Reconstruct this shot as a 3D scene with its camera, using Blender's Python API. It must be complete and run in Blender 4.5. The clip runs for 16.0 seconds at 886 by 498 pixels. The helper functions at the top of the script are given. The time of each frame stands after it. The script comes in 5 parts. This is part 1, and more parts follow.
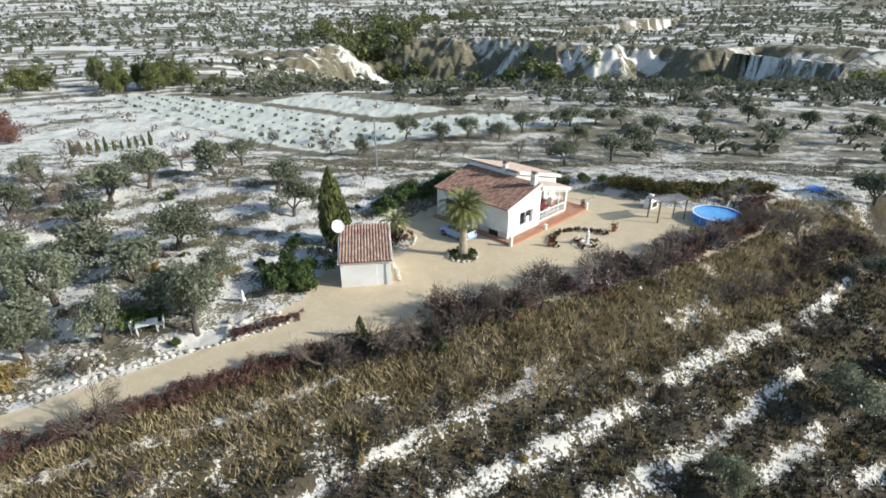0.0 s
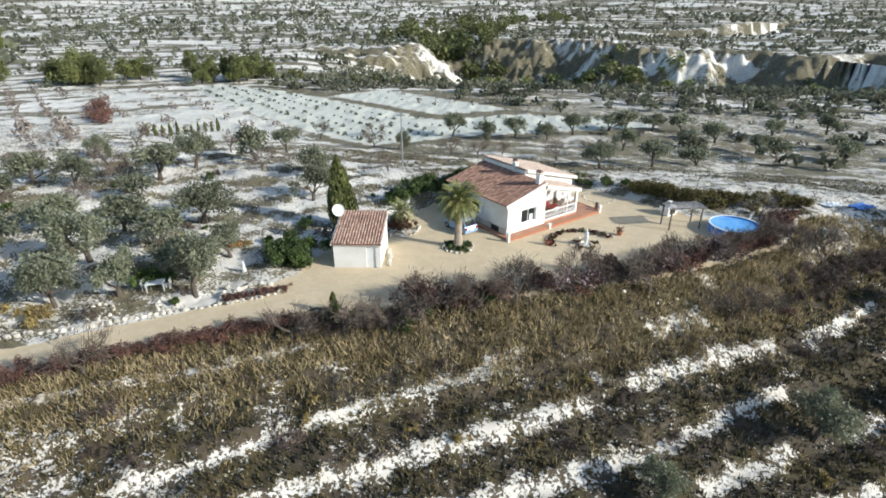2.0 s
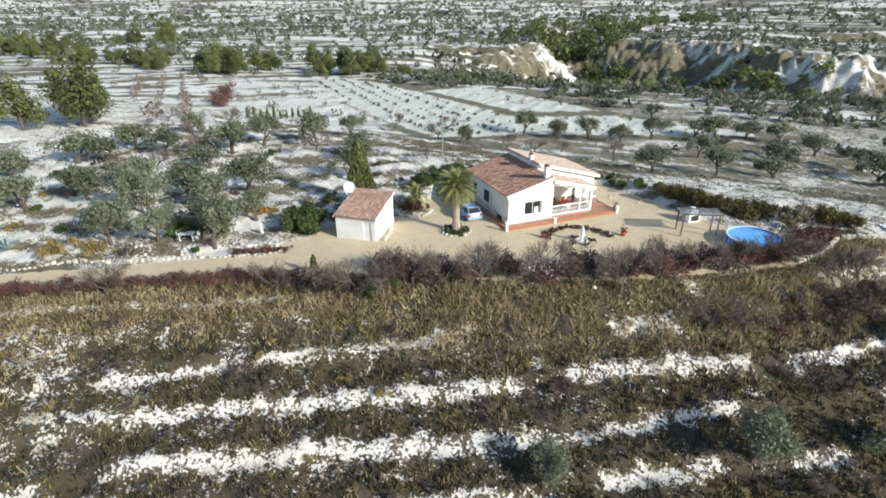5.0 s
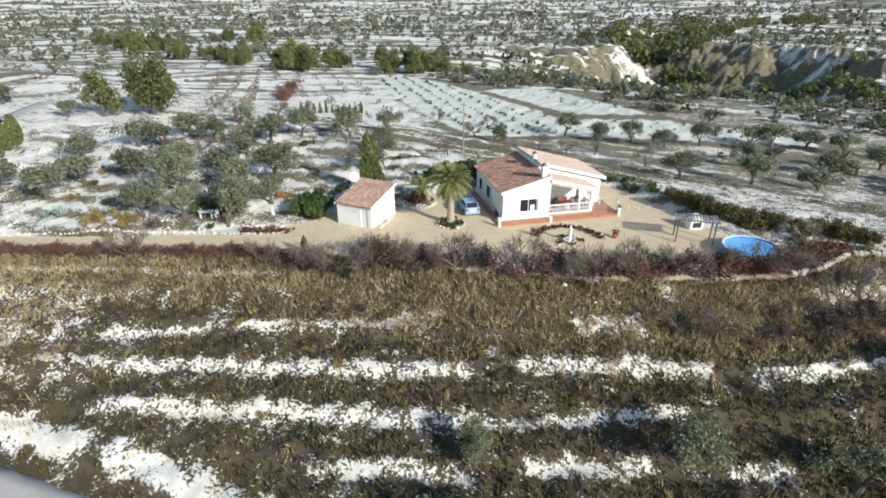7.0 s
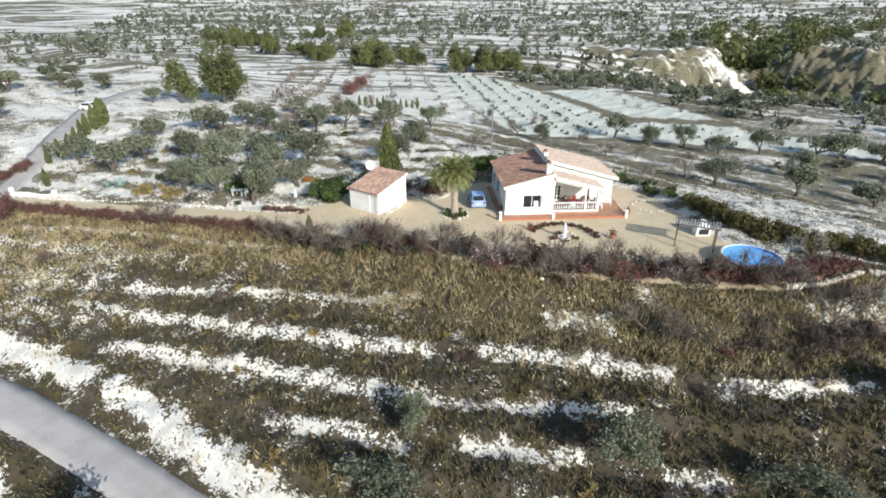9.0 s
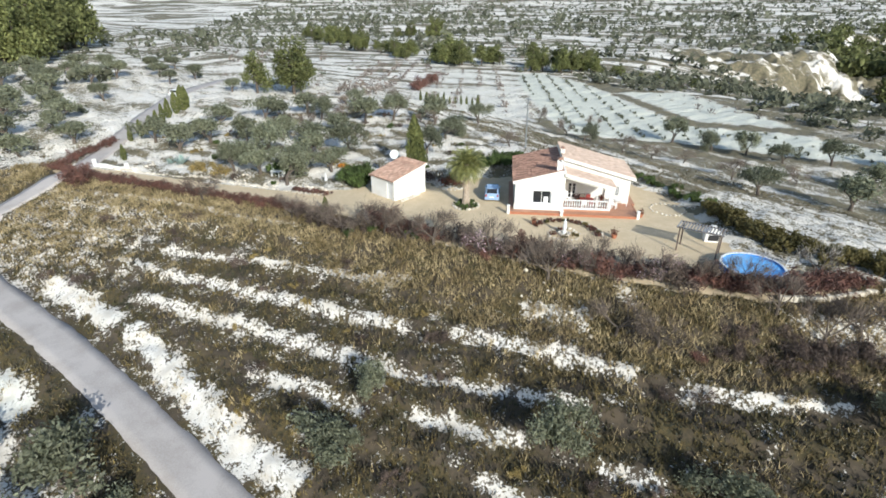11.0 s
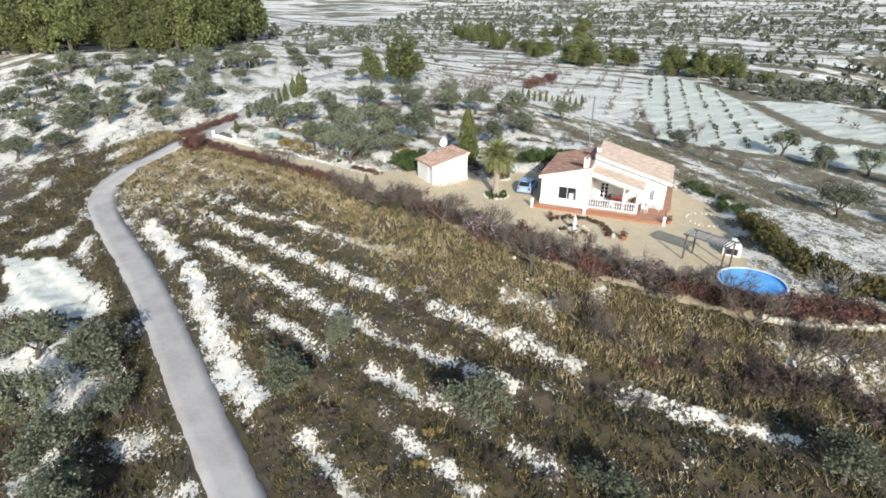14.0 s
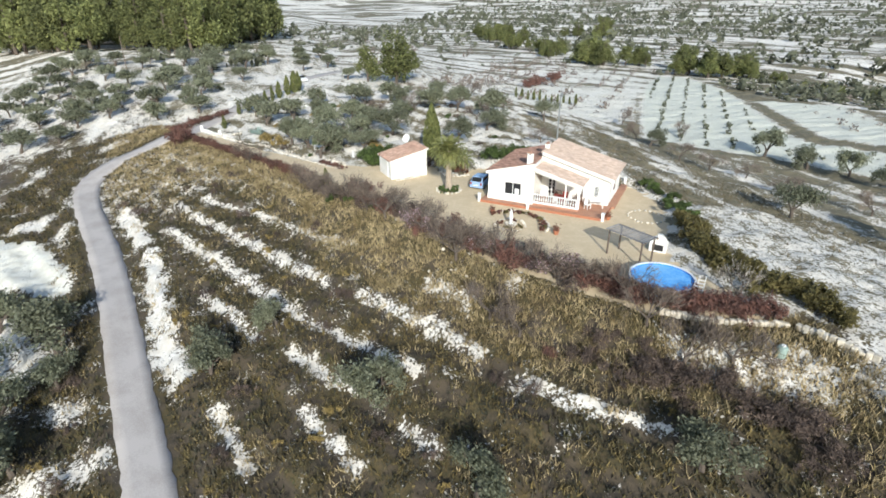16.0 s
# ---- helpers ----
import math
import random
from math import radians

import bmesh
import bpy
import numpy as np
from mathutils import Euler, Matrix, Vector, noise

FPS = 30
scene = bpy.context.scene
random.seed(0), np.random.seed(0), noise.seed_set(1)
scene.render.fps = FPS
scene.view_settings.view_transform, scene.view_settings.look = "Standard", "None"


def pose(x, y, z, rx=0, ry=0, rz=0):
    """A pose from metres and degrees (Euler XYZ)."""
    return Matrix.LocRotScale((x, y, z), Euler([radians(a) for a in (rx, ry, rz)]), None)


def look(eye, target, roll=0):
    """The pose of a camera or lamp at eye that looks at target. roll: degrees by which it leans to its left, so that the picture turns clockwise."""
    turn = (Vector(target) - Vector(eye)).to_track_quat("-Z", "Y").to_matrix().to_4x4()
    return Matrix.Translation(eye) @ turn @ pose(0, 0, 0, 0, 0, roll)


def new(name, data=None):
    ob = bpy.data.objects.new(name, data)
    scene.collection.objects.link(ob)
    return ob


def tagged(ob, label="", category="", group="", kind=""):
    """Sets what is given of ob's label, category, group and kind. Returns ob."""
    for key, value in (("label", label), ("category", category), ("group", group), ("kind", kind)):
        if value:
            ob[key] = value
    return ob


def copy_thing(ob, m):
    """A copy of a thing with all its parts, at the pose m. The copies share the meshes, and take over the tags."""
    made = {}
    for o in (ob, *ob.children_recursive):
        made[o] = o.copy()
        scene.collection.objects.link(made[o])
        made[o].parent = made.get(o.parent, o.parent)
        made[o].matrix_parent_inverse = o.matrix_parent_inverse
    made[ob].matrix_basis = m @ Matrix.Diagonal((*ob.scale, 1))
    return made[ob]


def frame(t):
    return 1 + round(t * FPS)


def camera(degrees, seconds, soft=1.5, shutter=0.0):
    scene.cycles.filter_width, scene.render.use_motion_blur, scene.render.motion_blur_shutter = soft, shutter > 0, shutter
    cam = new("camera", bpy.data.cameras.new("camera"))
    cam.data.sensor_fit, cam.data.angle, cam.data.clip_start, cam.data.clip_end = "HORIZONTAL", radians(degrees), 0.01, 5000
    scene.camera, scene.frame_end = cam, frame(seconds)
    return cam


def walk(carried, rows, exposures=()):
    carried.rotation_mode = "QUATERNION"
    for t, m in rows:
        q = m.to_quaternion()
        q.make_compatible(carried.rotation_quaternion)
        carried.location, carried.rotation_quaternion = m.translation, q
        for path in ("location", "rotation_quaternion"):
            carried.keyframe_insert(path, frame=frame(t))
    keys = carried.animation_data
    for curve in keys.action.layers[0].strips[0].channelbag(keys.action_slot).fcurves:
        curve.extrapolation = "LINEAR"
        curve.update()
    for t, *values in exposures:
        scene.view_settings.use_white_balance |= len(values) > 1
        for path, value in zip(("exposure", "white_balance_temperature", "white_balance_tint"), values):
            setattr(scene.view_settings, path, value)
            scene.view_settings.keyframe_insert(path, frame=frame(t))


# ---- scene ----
cam = camera(79.5, 16.0, soft=1.7)
METRES, EYE, TILT, LEAN, TURN = 66.0, 20.55, -25.38, 0.2165, 0.0
EXPOSURE = 0.28
ROWS = [
    (0.0, 0.0, 0.0, 0.0, 0.0, 0.0, -0.0),
    (0.5, 0.0286, -0.0065, -0.0013, 2.0, 0.01, -1.01),
    (1.0, 0.0558, -0.0116, -0.0036, 3.97, -0.04, -2.06),
    (1.5, 0.0851, -0.0154, -0.0067, 6.26, -0.13, -3.25),
    (2.0, 0.1129, -0.0182, -0.0096, 8.27, -0.26, -4.27),
    (2.5, 0.1431, -0.0201, -0.0122, 10.68, -0.46, -5.39),
    (3.0, 0.1713, -0.0213, -0.0138, 12.84, -0.69, -6.38),
    (3.5, 0.2019, -0.0214, -0.015, 14.73, -0.9, -7.22),
    (4.0, 0.2326, -0.0206, -0.0156, 17.09, -1.2, -8.24),
    (6.5, 0.3832, -0.0023, -0.0042, 26.84, -2.92, -12.2),
    (7.0, 0.4149, 0.0052, -0.0006, 29.46, -3.47, -13.25),
    (7.5, 0.4441, 0.0137, 0.0032, 32.75, -4.27, -14.53),
    (8.0, 0.4752, 0.024, 0.0075, 35.05, -4.87, -15.4),
    (10.5, 0.6144, 0.0872, 0.0353, 45.59, -8.0, -18.94),
    (11.0, 0.642, 0.1046, 0.0414, 48.76, -9.04, -19.84),
    (11.5, 0.6668, 0.121, 0.0489, 51.71, -10.05, -20.55),
    (12.0, 0.6926, 0.1401, 0.0574, 54.76, -11.16, -21.34),
    (12.5, 0.7156, 0.1597, 0.0652, 57.47, -12.14, -21.95),
    (13.0, 0.7392, 0.1815, 0.0749, 60.44, -13.27, -22.51),
    (13.5, 0.7604, 0.2028, 0.0848, 63.19, -14.33, -23.04),
    (14.0, 0.7814, 0.2277, 0.0949, 65.97, -15.43, -23.58),
    (14.5, 0.7999, 0.2519, 0.1047, 68.04, -16.25, -23.89),
    (15.0, 0.8184, 0.2783, 0.1168, 68.25, -16.33, -23.82),
    (15.5, 0.8346, 0.3033, 0.1291, 68.76, -16.55, -23.83),
    (16.0, 0.8509, 0.3307, 0.1428, 69.59, -16.9, -23.89),
]
walk(cam, [(t, pose(0, 0, EYE, TILT, LEAN, TURN) @ pose(METRES * x, METRES * y, METRES * z, 90 + pitch, roll, yaw)) for t, x, y, z, yaw, pitch, roll in ROWS], [(0.0, EXPOSURE, 6150, 5), (16.0, EXPOSURE, 6150, 5)])

# ---- sky and sun ----
SUN_AZIMUTH, SUN_HEIGHT = -12.0, 25.0  # degrees from +x towards +y, and above the horizon
world = bpy.data.worlds.new("sky")
scene.world = world
world.use_nodes = True
sky = world.node_tree.nodes.new("ShaderNodeTexSky")
sky.sky_type, sky.sun_disc = "NISHITA", False
sky.sun_elevation, sky.sun_rotation = radians(SUN_HEIGHT), radians(90 - SUN_AZIMUTH)
world.node_tree.links.new(sky.outputs[0], world.node_tree.nodes["Background"].inputs[0])
world.node_tree.nodes["Background"].inputs[1].default_value = 0.15
sun = new("sun", bpy.data.lights.new("sun", "SUN"))
sun.data.energy, sun.data.angle, sun.data.color = 4.6, radians(0.6), (1.0, 0.95, 0.88)
az, el = radians(SUN_AZIMUTH), radians(SUN_HEIGHT)
sun.matrix_world = look((60 * math.cos(az) * math.cos(el), 60 * math.sin(az) * math.cos(el), 60 * math.sin(el)), (0, 0, 0))

# ---- materials ----


def mat(name, colour, rough=0.8, second=None, scale=3.0, fine=40.0, bump=0.25, metal=0.0, island=0.0, object_random=0.0, leaf=0.0, distance=0.02, mix_lo=0.42, mix_hi=0.62):
    """A surface whose colour wanders between two tones at a large and a fine scale, with a fine relief."""
    m = bpy.data.materials.new(name)
    m.use_nodes = True
    nt = m.node_tree
    b = nt.nodes["Principled BSDF"]
    b.inputs["Roughness"].default_value, b.inputs["Metallic"].default_value = rough, metal
    second = second or tuple(c * 0.78 for c in colour)
    geo = nt.nodes.new("ShaderNodeNewGeometry")
    n1 = nt.nodes.new("ShaderNodeTexNoise")
    n1.inputs["Scale"].default_value, n1.inputs["Detail"].default_value = scale, 5
    n2 = nt.nodes.new("ShaderNodeTexNoise")
    n2.inputs["Scale"].default_value, n2.inputs["Detail"].default_value = fine, 3
    for n in (n1, n2):
        nt.links.new(geo.outputs["Position"], n.inputs["Vector"])
    ramp = nt.nodes.new("ShaderNodeMapRange")
    ramp.inputs["From Min"].default_value, ramp.inputs["From Max"].default_value = mix_lo, mix_hi
    half = nt.nodes.new("ShaderNodeMath")
    half.operation = "MULTIPLY_ADD"
    half.inputs[1].default_value = 0.35
    nt.links.new(n2.outputs["Fac"], half.inputs[0])
    off = nt.nodes.new("ShaderNodeMath")
    off.operation = "MULTIPLY"
    off.inputs[1].default_value = 0.65
    nt.links.new(n1.outputs["Fac"], off.inputs[0])
    nt.links.new(off.outputs[0], half.inputs[2])
    nt.links.new(half.outputs[0], ramp.inputs["Value"])
    mix = nt.nodes.new("ShaderNodeMix")
    mix.data_type = "RGBA"
    mix.inputs["A"].default_value, mix.inputs["B"].default_value = (*colour, 1), (*second, 1)
    nt.links.new(ramp.outputs[0], mix.inputs["Factor"])
    out = mix.outputs["Result"]
    for amount, source in ((island, "island"), (object_random, "object")):
        if amount:
            src = geo.outputs["Random Per Island"] if source == "island" else nt.nodes.new("ShaderNodeObjectInfo").outputs["Random"]
            rng = nt.nodes.new("ShaderNodeMapRange")
            rng.inputs["To Min"].default_value, rng.inputs["To Max"].default_value = 1 - amount, 1 + amount
            nt.links.new(src, rng.inputs["Value"])
            hsv = nt.nodes.new("ShaderNodeHueSaturation")
            nt.links.new(rng.outputs[0], hsv.inputs["Value"])
            nt.links.new(out, hsv.inputs["Color"])
            out = hsv.outputs["Color"]
    nt.links.new(out, b.inputs["Base Color"])
    if bump:
        bp = nt.nodes.new("ShaderNodeBump")
        bp.inputs["Strength"].default_value, bp.inputs["Distance"].default_value = bump, distance
        nt.links.new(n2.outputs["Fac"], bp.inputs["Height"])
        nt.links.new(bp.outputs[0], b.inputs["Normal"])
    if leaf:
        tr = nt.nodes.new("ShaderNodeBsdfTranslucent")
        nt.links.new(out, tr.inputs["Color"])
        ms = nt.nodes.new("ShaderNodeMixShader")
        ms.inputs[0].default_value = leaf
        nt.links.new(b.outputs[0], ms.inputs[1])
        nt.links.new(tr.outputs[0], ms.inputs[2])
        nt.links.new(ms.outputs[0], nt.nodes["Material Output"].inputs["Surface"])
    return m


M_WALL = mat("white_render", (0.80, 0.78, 0.74), 0.85, (0.70, 0.67, 0.61), 0.8, 30, 0.2)
M_WALL_B = mat("weathered_render", (0.74, 0.70, 0.62), 0.9, (0.55, 0.48, 0.38), 1.2, 25, 0.3)
M_TILE = mat("clay_tile", (0.36, 0.205, 0.145), 0.85, (0.25, 0.145, 0.105), 2.0, 30, 0.3, island=0.4, object_random=0.2)
M_TILE_GARAGE = mat("garage_clay_tile", (0.48, 0.32, 0.24), 0.85, (0.34, 0.20, 0.145), 2.0, 30, 0.3, island=0.25)
M_TILE_PALE = mat("sun_bleached_tile", (0.52, 0.40, 0.32), 0.85, (0.43, 0.32, 0.25), 2.0, 30, 0.3, island=0.15, object_random=0.1)
M_TERRA = mat("terracotta_paving", (0.44, 0.23, 0.14), 0.7, (0.36, 0.18, 0.11), 1.5, 20, 0.15, object_random=0.12)
M_STONE = mat("pale_stone", (0.55, 0.50, 0.42), 0.9, (0.38, 0.34, 0.28), 3, 20, 0.5, object_random=0.25, island=0.25)
M_ROAD = mat("concrete_road", (0.44, 0.40, 0.375), 0.9, (0.35, 0.315, 0.29), 0.5, 9, 0.25)
# near-black colour that stands in for the shade inside hollow openings
M_DARK = mat("opening_shade", (0.02, 0.02, 0.022), 0.6)
M_WOOD = mat("grey_timber", (0.16, 0.12, 0.09), 0.8, (0.10, 0.075, 0.06), 6, 60, 0.3)
M_BARK = mat("bark", (0.12, 0.095, 0.075), 0.95, (0.07, 0.055, 0.045), 6, 40, 0.5)
M_TWIG = mat("grey_twigs", (0.185, 0.145, 0.115), 0.95, (0.115, 0.088, 0.07), 1.5, 10, 0, island=0.35, object_random=0.2)
M_BRUSH = mat("dark_brushwood", (0.115, 0.082, 0.064), 0.95, (0.06, 0.043, 0.035), 1.5, 10, 0, island=0.4, object_random=0.3)
M_OLIVE = mat("olive_leaf", (0.22, 0.228, 0.15), 0.6, (0.145, 0.155, 0.095), 1.2, 9, 0, island=0.35, object_random=0.25, leaf=0.4)
M_PINE = mat("pine_needles", (0.19, 0.20, 0.07), 0.8, (0.10, 0.115, 0.042), 0.6, 5, 0, island=0.45, object_random=0.3, leaf=0.35)
M_CYP = mat("cypress_leaf", (0.165, 0.175, 0.055), 0.8, (0.085, 0.10, 0.032), 2, 10, 0, island=0.4, leaf=0.3)
M_GREEN = mat("green_hedge_leaf", (0.085, 0.125, 0.03), 0.7, (0.05, 0.07, 0.02), 2, 10, 0, island=0.45, object_random=0.2, leaf=0.3)
M_HEDGE_OLIVE = mat("brownish_hedge_leaf", (0.165, 0.135, 0.045), 0.7, (0.09, 0.08, 0.028), 2, 10, 0, island=0.45, object_random=0.2, leaf=0.3)
M_HEDGE = mat("russet_twigs", (0.145, 0.066, 0.048), 0.9, (0.085, 0.045, 0.036), 1.2, 9, 0, island=0.4, object_random=0.25)
M_PALM = mat("palm_frond", (0.25, 0.25, 0.09), 0.55, (0.15, 0.16, 0.055), 2, 12, 0, island=0.4, leaf=0.3)
M_TRUNK = mat("palm_trunk", (0.42, 0.35, 0.27), 0.95, (0.26, 0.20, 0.15), 5, 30, 0.5)
M_DRY = mat("dry_grass", (0.36, 0.27, 0.10), 0.9, (0.22, 0.17, 0.07), 0.5, 4, 0, island=0.4, leaf=0.3)
M_BLOSSOM = mat("pale_blossom", (0.62, 0.44, 0.48), 0.8, (0.42, 0.30, 0.33), 2, 10, 0, island=0.3)
M_ORANGE = mat("orange_flowers", (0.55, 0.22, 0.03), 0.8, (0.40, 0.20, 0.04), 3, 14, 0, island=0.4, leaf=0.2)
M_PALE_BARK = mat("pale_bark", (0.42, 0.38, 0.33), 0.9, (0.30, 0.27, 0.23), 6, 40, 0.3)
M_WHITE = mat("white_paint", (0.78, 0.78, 0.76), 0.5, (0.70, 0.70, 0.68), 2, 20, 0.05)
M_GLASS = mat("window_glass", (0.02, 0.022, 0.025), 0.06, (0.03, 0.03, 0.034), 2, 5, 0)
M_CARBLUE = mat("blue_car_paint", (0.30, 0.42, 0.62), 0.25, (0.27, 0.39, 0.58), 2, 10, 0)
M_TYRE = mat("tyre_rubber", (0.02, 0.02, 0.02), 0.8)
M_POOL = mat("blue_pool_liner", (0.05, 0.26, 0.72), 0.45, (0.045, 0.22, 0.62), 1.0, 8, 0.05)
M_ICE = mat("icy_pool_cover", (0.10, 0.36, 0.78), 0.2, (0.22, 0.50, 0.82), 0.7, 5, 0.1)
M_STEEL = mat("galvanised_steel", (0.45, 0.46, 0.47), 0.4, (0.36, 0.37, 0.38), 4, 30, 0.05, metal=0.8)
M_AGAVE = mat("agave_leaf", (0.30, 0.38, 0.34), 0.6, (0.22, 0.30, 0.27), 2, 12, 0.05, leaf=0.1)
M_POT = mat("terracotta_pot", (0.42, 0.17, 0.09), 0.8, (0.33, 0.13, 0.07), 4, 20, 0.2)
M_RED = mat("dark_red_leaf", (0.16, 0.05, 0.035), 0.8, (0.10, 0.06, 0.03), 3, 14, 0, island=0.5, leaf=0.2)
M_CLOTH = mat("red_table_cloth", (0.30, 0.05, 0.04), 0.8, (0.22, 0.04, 0.03), 3, 20, 0.1)
M_TARP = mat("blue_tarpaulin", (0.08, 0.22, 0.60), 0.5, (0.06, 0.17, 0.48), 3, 15, 0.2)
M_CANE = mat("grey_cane_roof", (0.27, 0.26, 0.25), 0.9, (0.19, 0.18, 0.18), 3, 25, 0.3, object_random=0.2)
# ---- lie of the land ----
COURT = [(-10, 30), (-2, 31.5), (8, 35), (18, 39.5), (25, 43.5), (31, 47.5), (34.5, 54), (30, 54.8), (25, 54), (22, 55.5),
         (19, 58.5), (14, 62), (8, 62.8), (2, 57.5), (-3, 52.5), (-5, 49), (-2.5, 45.5), (-6, 44), (-10, 43), (-10.5, 36), (-13, 32)]
DRIVE = [(-6, 33), (-9, 31.2), (-13, 28.6), (-18, 25.7), (-23, 22.2), (-30, 18), (-38, 13.3), (-42, 10.8)]
EDGE = [(-75, -2), (-44, 8.5), (-30, 15.5), (-22, 19.3), (-10, 27.2), (-2, 30), (8, 33.2), (18, 37.5), (25, 41.5), (32, 46.5), (36.5, 55), (44, 55.5), (60, 58), (130, 62)]
ROAD = [(46, 17), (34, 15), (26.5, 13.5), (17.5, 11.2), (9.5, 9.3), (1.5, 7.3), (-6.4, 5.1), (-13, 2.9), (-20.5, 0.5), (-26, -0.8), (-30, -0.6), (-34.3, 1.8), (-36.5, 6.5), (-39.5, 10.5), (-46, 15.5), (-58, 23), (-75, 33), (-95, 50)]

CLIFF = [(-190, 300), (-140, 292), (-100, 290), (-72, 284), (-58, 318), (-40, 352), (-18, 362), (6, 352), (22, 372), (48, 338), (58, 300), (84, 286), (98, 306), (118, 300), (128, 274), (160, 290), (200, 262), (300, 250), (420, 200), (700, 110)]
GORGE = [(-42, 335), (-58, 400), (-70, 470), (-50, 560)]


def smooth(a, b, v):
    t = np.clip((v - a) / (b - a), 0, 1)
    return t * t * (3 - 2 * t)


def seg_dist(x, y, line, closed=False):
    """Distance to a polyline, and the signed side of its nearest piece (positive to its right)."""
    best = np.full(np.shape(x), 1e9)
    side = np.zeros(np.shape(x))
    pts = list(line) + ([line[0]] if closed else [])
    for (ax, ay), (bx, by) in zip(pts[:-1], pts[1:]):
        dx, dy = bx - ax, by - ay
        t = np.clip(((x - ax) * dx + (y - ay) * dy) / (dx * dx + dy * dy), 0, 1)
        d = np.hypot(x - ax - t * dx, y - ay - t * dy)
        near = d < best
        best = np.where(near, d, best)
        side = np.where(near, np.sign((x - ax) * dy - (y - ay) * dx), side)
    return best, side


def inside(x, y, poly):
    """Signed distance to a closed outline, negative inside."""
    d, _ = seg_dist(x, y, poly, True)
    odd = np.zeros(np.shape(x), bool)
    for (ax, ay), (bx, by) in zip(poly, poly[1:] + poly[:1]):
        if ay != by:
            odd ^= ((ay > y) != (by > y)) & (x < (bx - ax) * (y - ay) / (by - ay) + ax)
    return np.where(odd, -d, d)


def below_edge(x, y):
    d, s = seg_dist(x, y, EDGE)
    return d * s


def height(x, y):
    x, y = np.asarray(x, float), np.asarray(y, float)
    xc, yc = np.clip(x, -160, 70), np.clip(y, -60, 60)
    low = -7.75 - 0.13 * xc + 0.18 * yc + 0.0001 * xc * xc - 0.0006 * xc * yc + 0.001 * yc * yc
    low = np.maximum(low, -14)
    low = np.minimum(low, 0.6 + 0.05 * np.clip(-40 - xc, 0, 90))
    garden = np.clip(-0.6 + 0.05 * (y - 28 - 0.55 * (x + 15)), -1.2, 1.4)
    north = 1.4 - 5.6 * (0.7 * smooth(56, 104, y) + 0.3 * smooth(50, 84, y)) - 0.02 * np.clip(x, -150, 60) * smooth(200, 60, y)
    north = north - 21 * smooth(150, 300, y) * smooth(-110, -25, x)
    plain = -5 + 2.5 * np.sin(x * 0.011 + 1) * np.sin(y * 0.008)
    up = garden + (north - garden) * smooth(48, 66, y)
    up = up + (low - up) * smooth(-42, -62, x) * smooth(60, 30, y)
    soft = up + (plain - up) * smooth(260, 420, y)
    d, side = seg_dist(x, y, CLIFF)
    gully = d * side + 3.5 * bumps(x, y, 26, 43) + 1.5 * bumps(x, y, 9, 44)
    steep = plain + (up - plain) * (0.2 * smooth(0, 5, gully) + 0.8 * smooth(2, 26, gully))
    up = soft + (steep - soft) * smooth(-125, -60, x) * smooth(140, 170, y)
    d, _ = seg_dist(x, y, GORGE)
    up = up - 13 * smooth(26, 3, d + 4 * bumps(x, y, 22, 45)) * smooth(290, 320, y) * smooth(570, 430, y)
    s = below_edge(x, y)
    z = up + (low - up) * smooth(-0.5, 3.0, s)
    d, _ = seg_dist(x, y, DRIVE)
    z = z + (np.clip(-0.35 - 0.012 * (-8 - x), -1.0, 0) - z) * smooth(3.2, 1.6, d)
    z = -0.35 + (z + 0.35) * smooth(-0.3, 2.0, inside(x, y, COURT))
    return z


# bare pale strips along the terrace banks: start, end, half width
PALE = [(-13, 15.2, -6, 20.2, 0.35), (-4.5, 21.5, 7.6, 29.2, 0.5), (-14, 11.6, -5.5, 16.4, 0.5), (-5.5, 16.4, 12, 27.1, 0.65), (-7, 11.9, 6.1, 19.2, 0.7), (6.1, 19.2, 16.5, 24.9, 0.7),
        (16.5, 24.9, 23.7, 30.2, 0.55), (8.2, 16.4, 16.4, 20.9, 0.6), (16.1, 29.9, 23.3, 34.5, 0.75), (18.1, 35.4, 21.9, 37.2, 0.8), (19.4, 23.3, 25.5, 27.1, 0.6), (30.6, 38, 35, 41, 0.5),
        (-3, 10.3, 3, 11.4, 0.95), (3, 11.4, 13.5, 13.2, 1.15), (13.5, 12.8, 17.5, 15, 1.1), (-15, 5.8, -5.6, 9.3, 0.95), (22.5, 17.6, 28.9, 19.8, 0.6), (25.7, 23.6, 32, 26.4, 0.5), (30.3, 38, 37.8, 43.8, 0.4), (1.2, 25.2, 3.3, 27.5, 0.4), (5, 28, 7.9, 30.6, 0.4), (24.3, 30.6, 26.4, 31.9, 0.45), (23.9, 34.9, 27, 36.5, 0.5), (29.8, 29.6, 32.9, 31.1, 0.4), (21.3, 41.9, 23.3, 40.7, 0.5), (-31, 11.8, -22, 18, 0.45), (-22, 18, -6.4, 26.7, 0.35)]
STEP_AT, STEP = -20.5, 3.45


def terrace(x, y):
    """Low banks of the terraced slope."""
    c = (0.526 * x - 0.85 * y - STEP_AT) / STEP + 0.10 * np.sin(x * 0.21 + y * 0.13)
    f = c - np.floor(c)
    saw = np.where(f < 0.22, 0.5 - f / 0.22, (f - 0.22) / 0.78 - 0.5)
    s = below_edge(x, y)
    d, _ = seg_dist(x, y, ROAD)
    return 0.45 * saw * smooth(2.0, 4.0, s) * smooth(2.0, 4.5, d) * smooth(42, 36, x) * smooth(-36, -28, x)


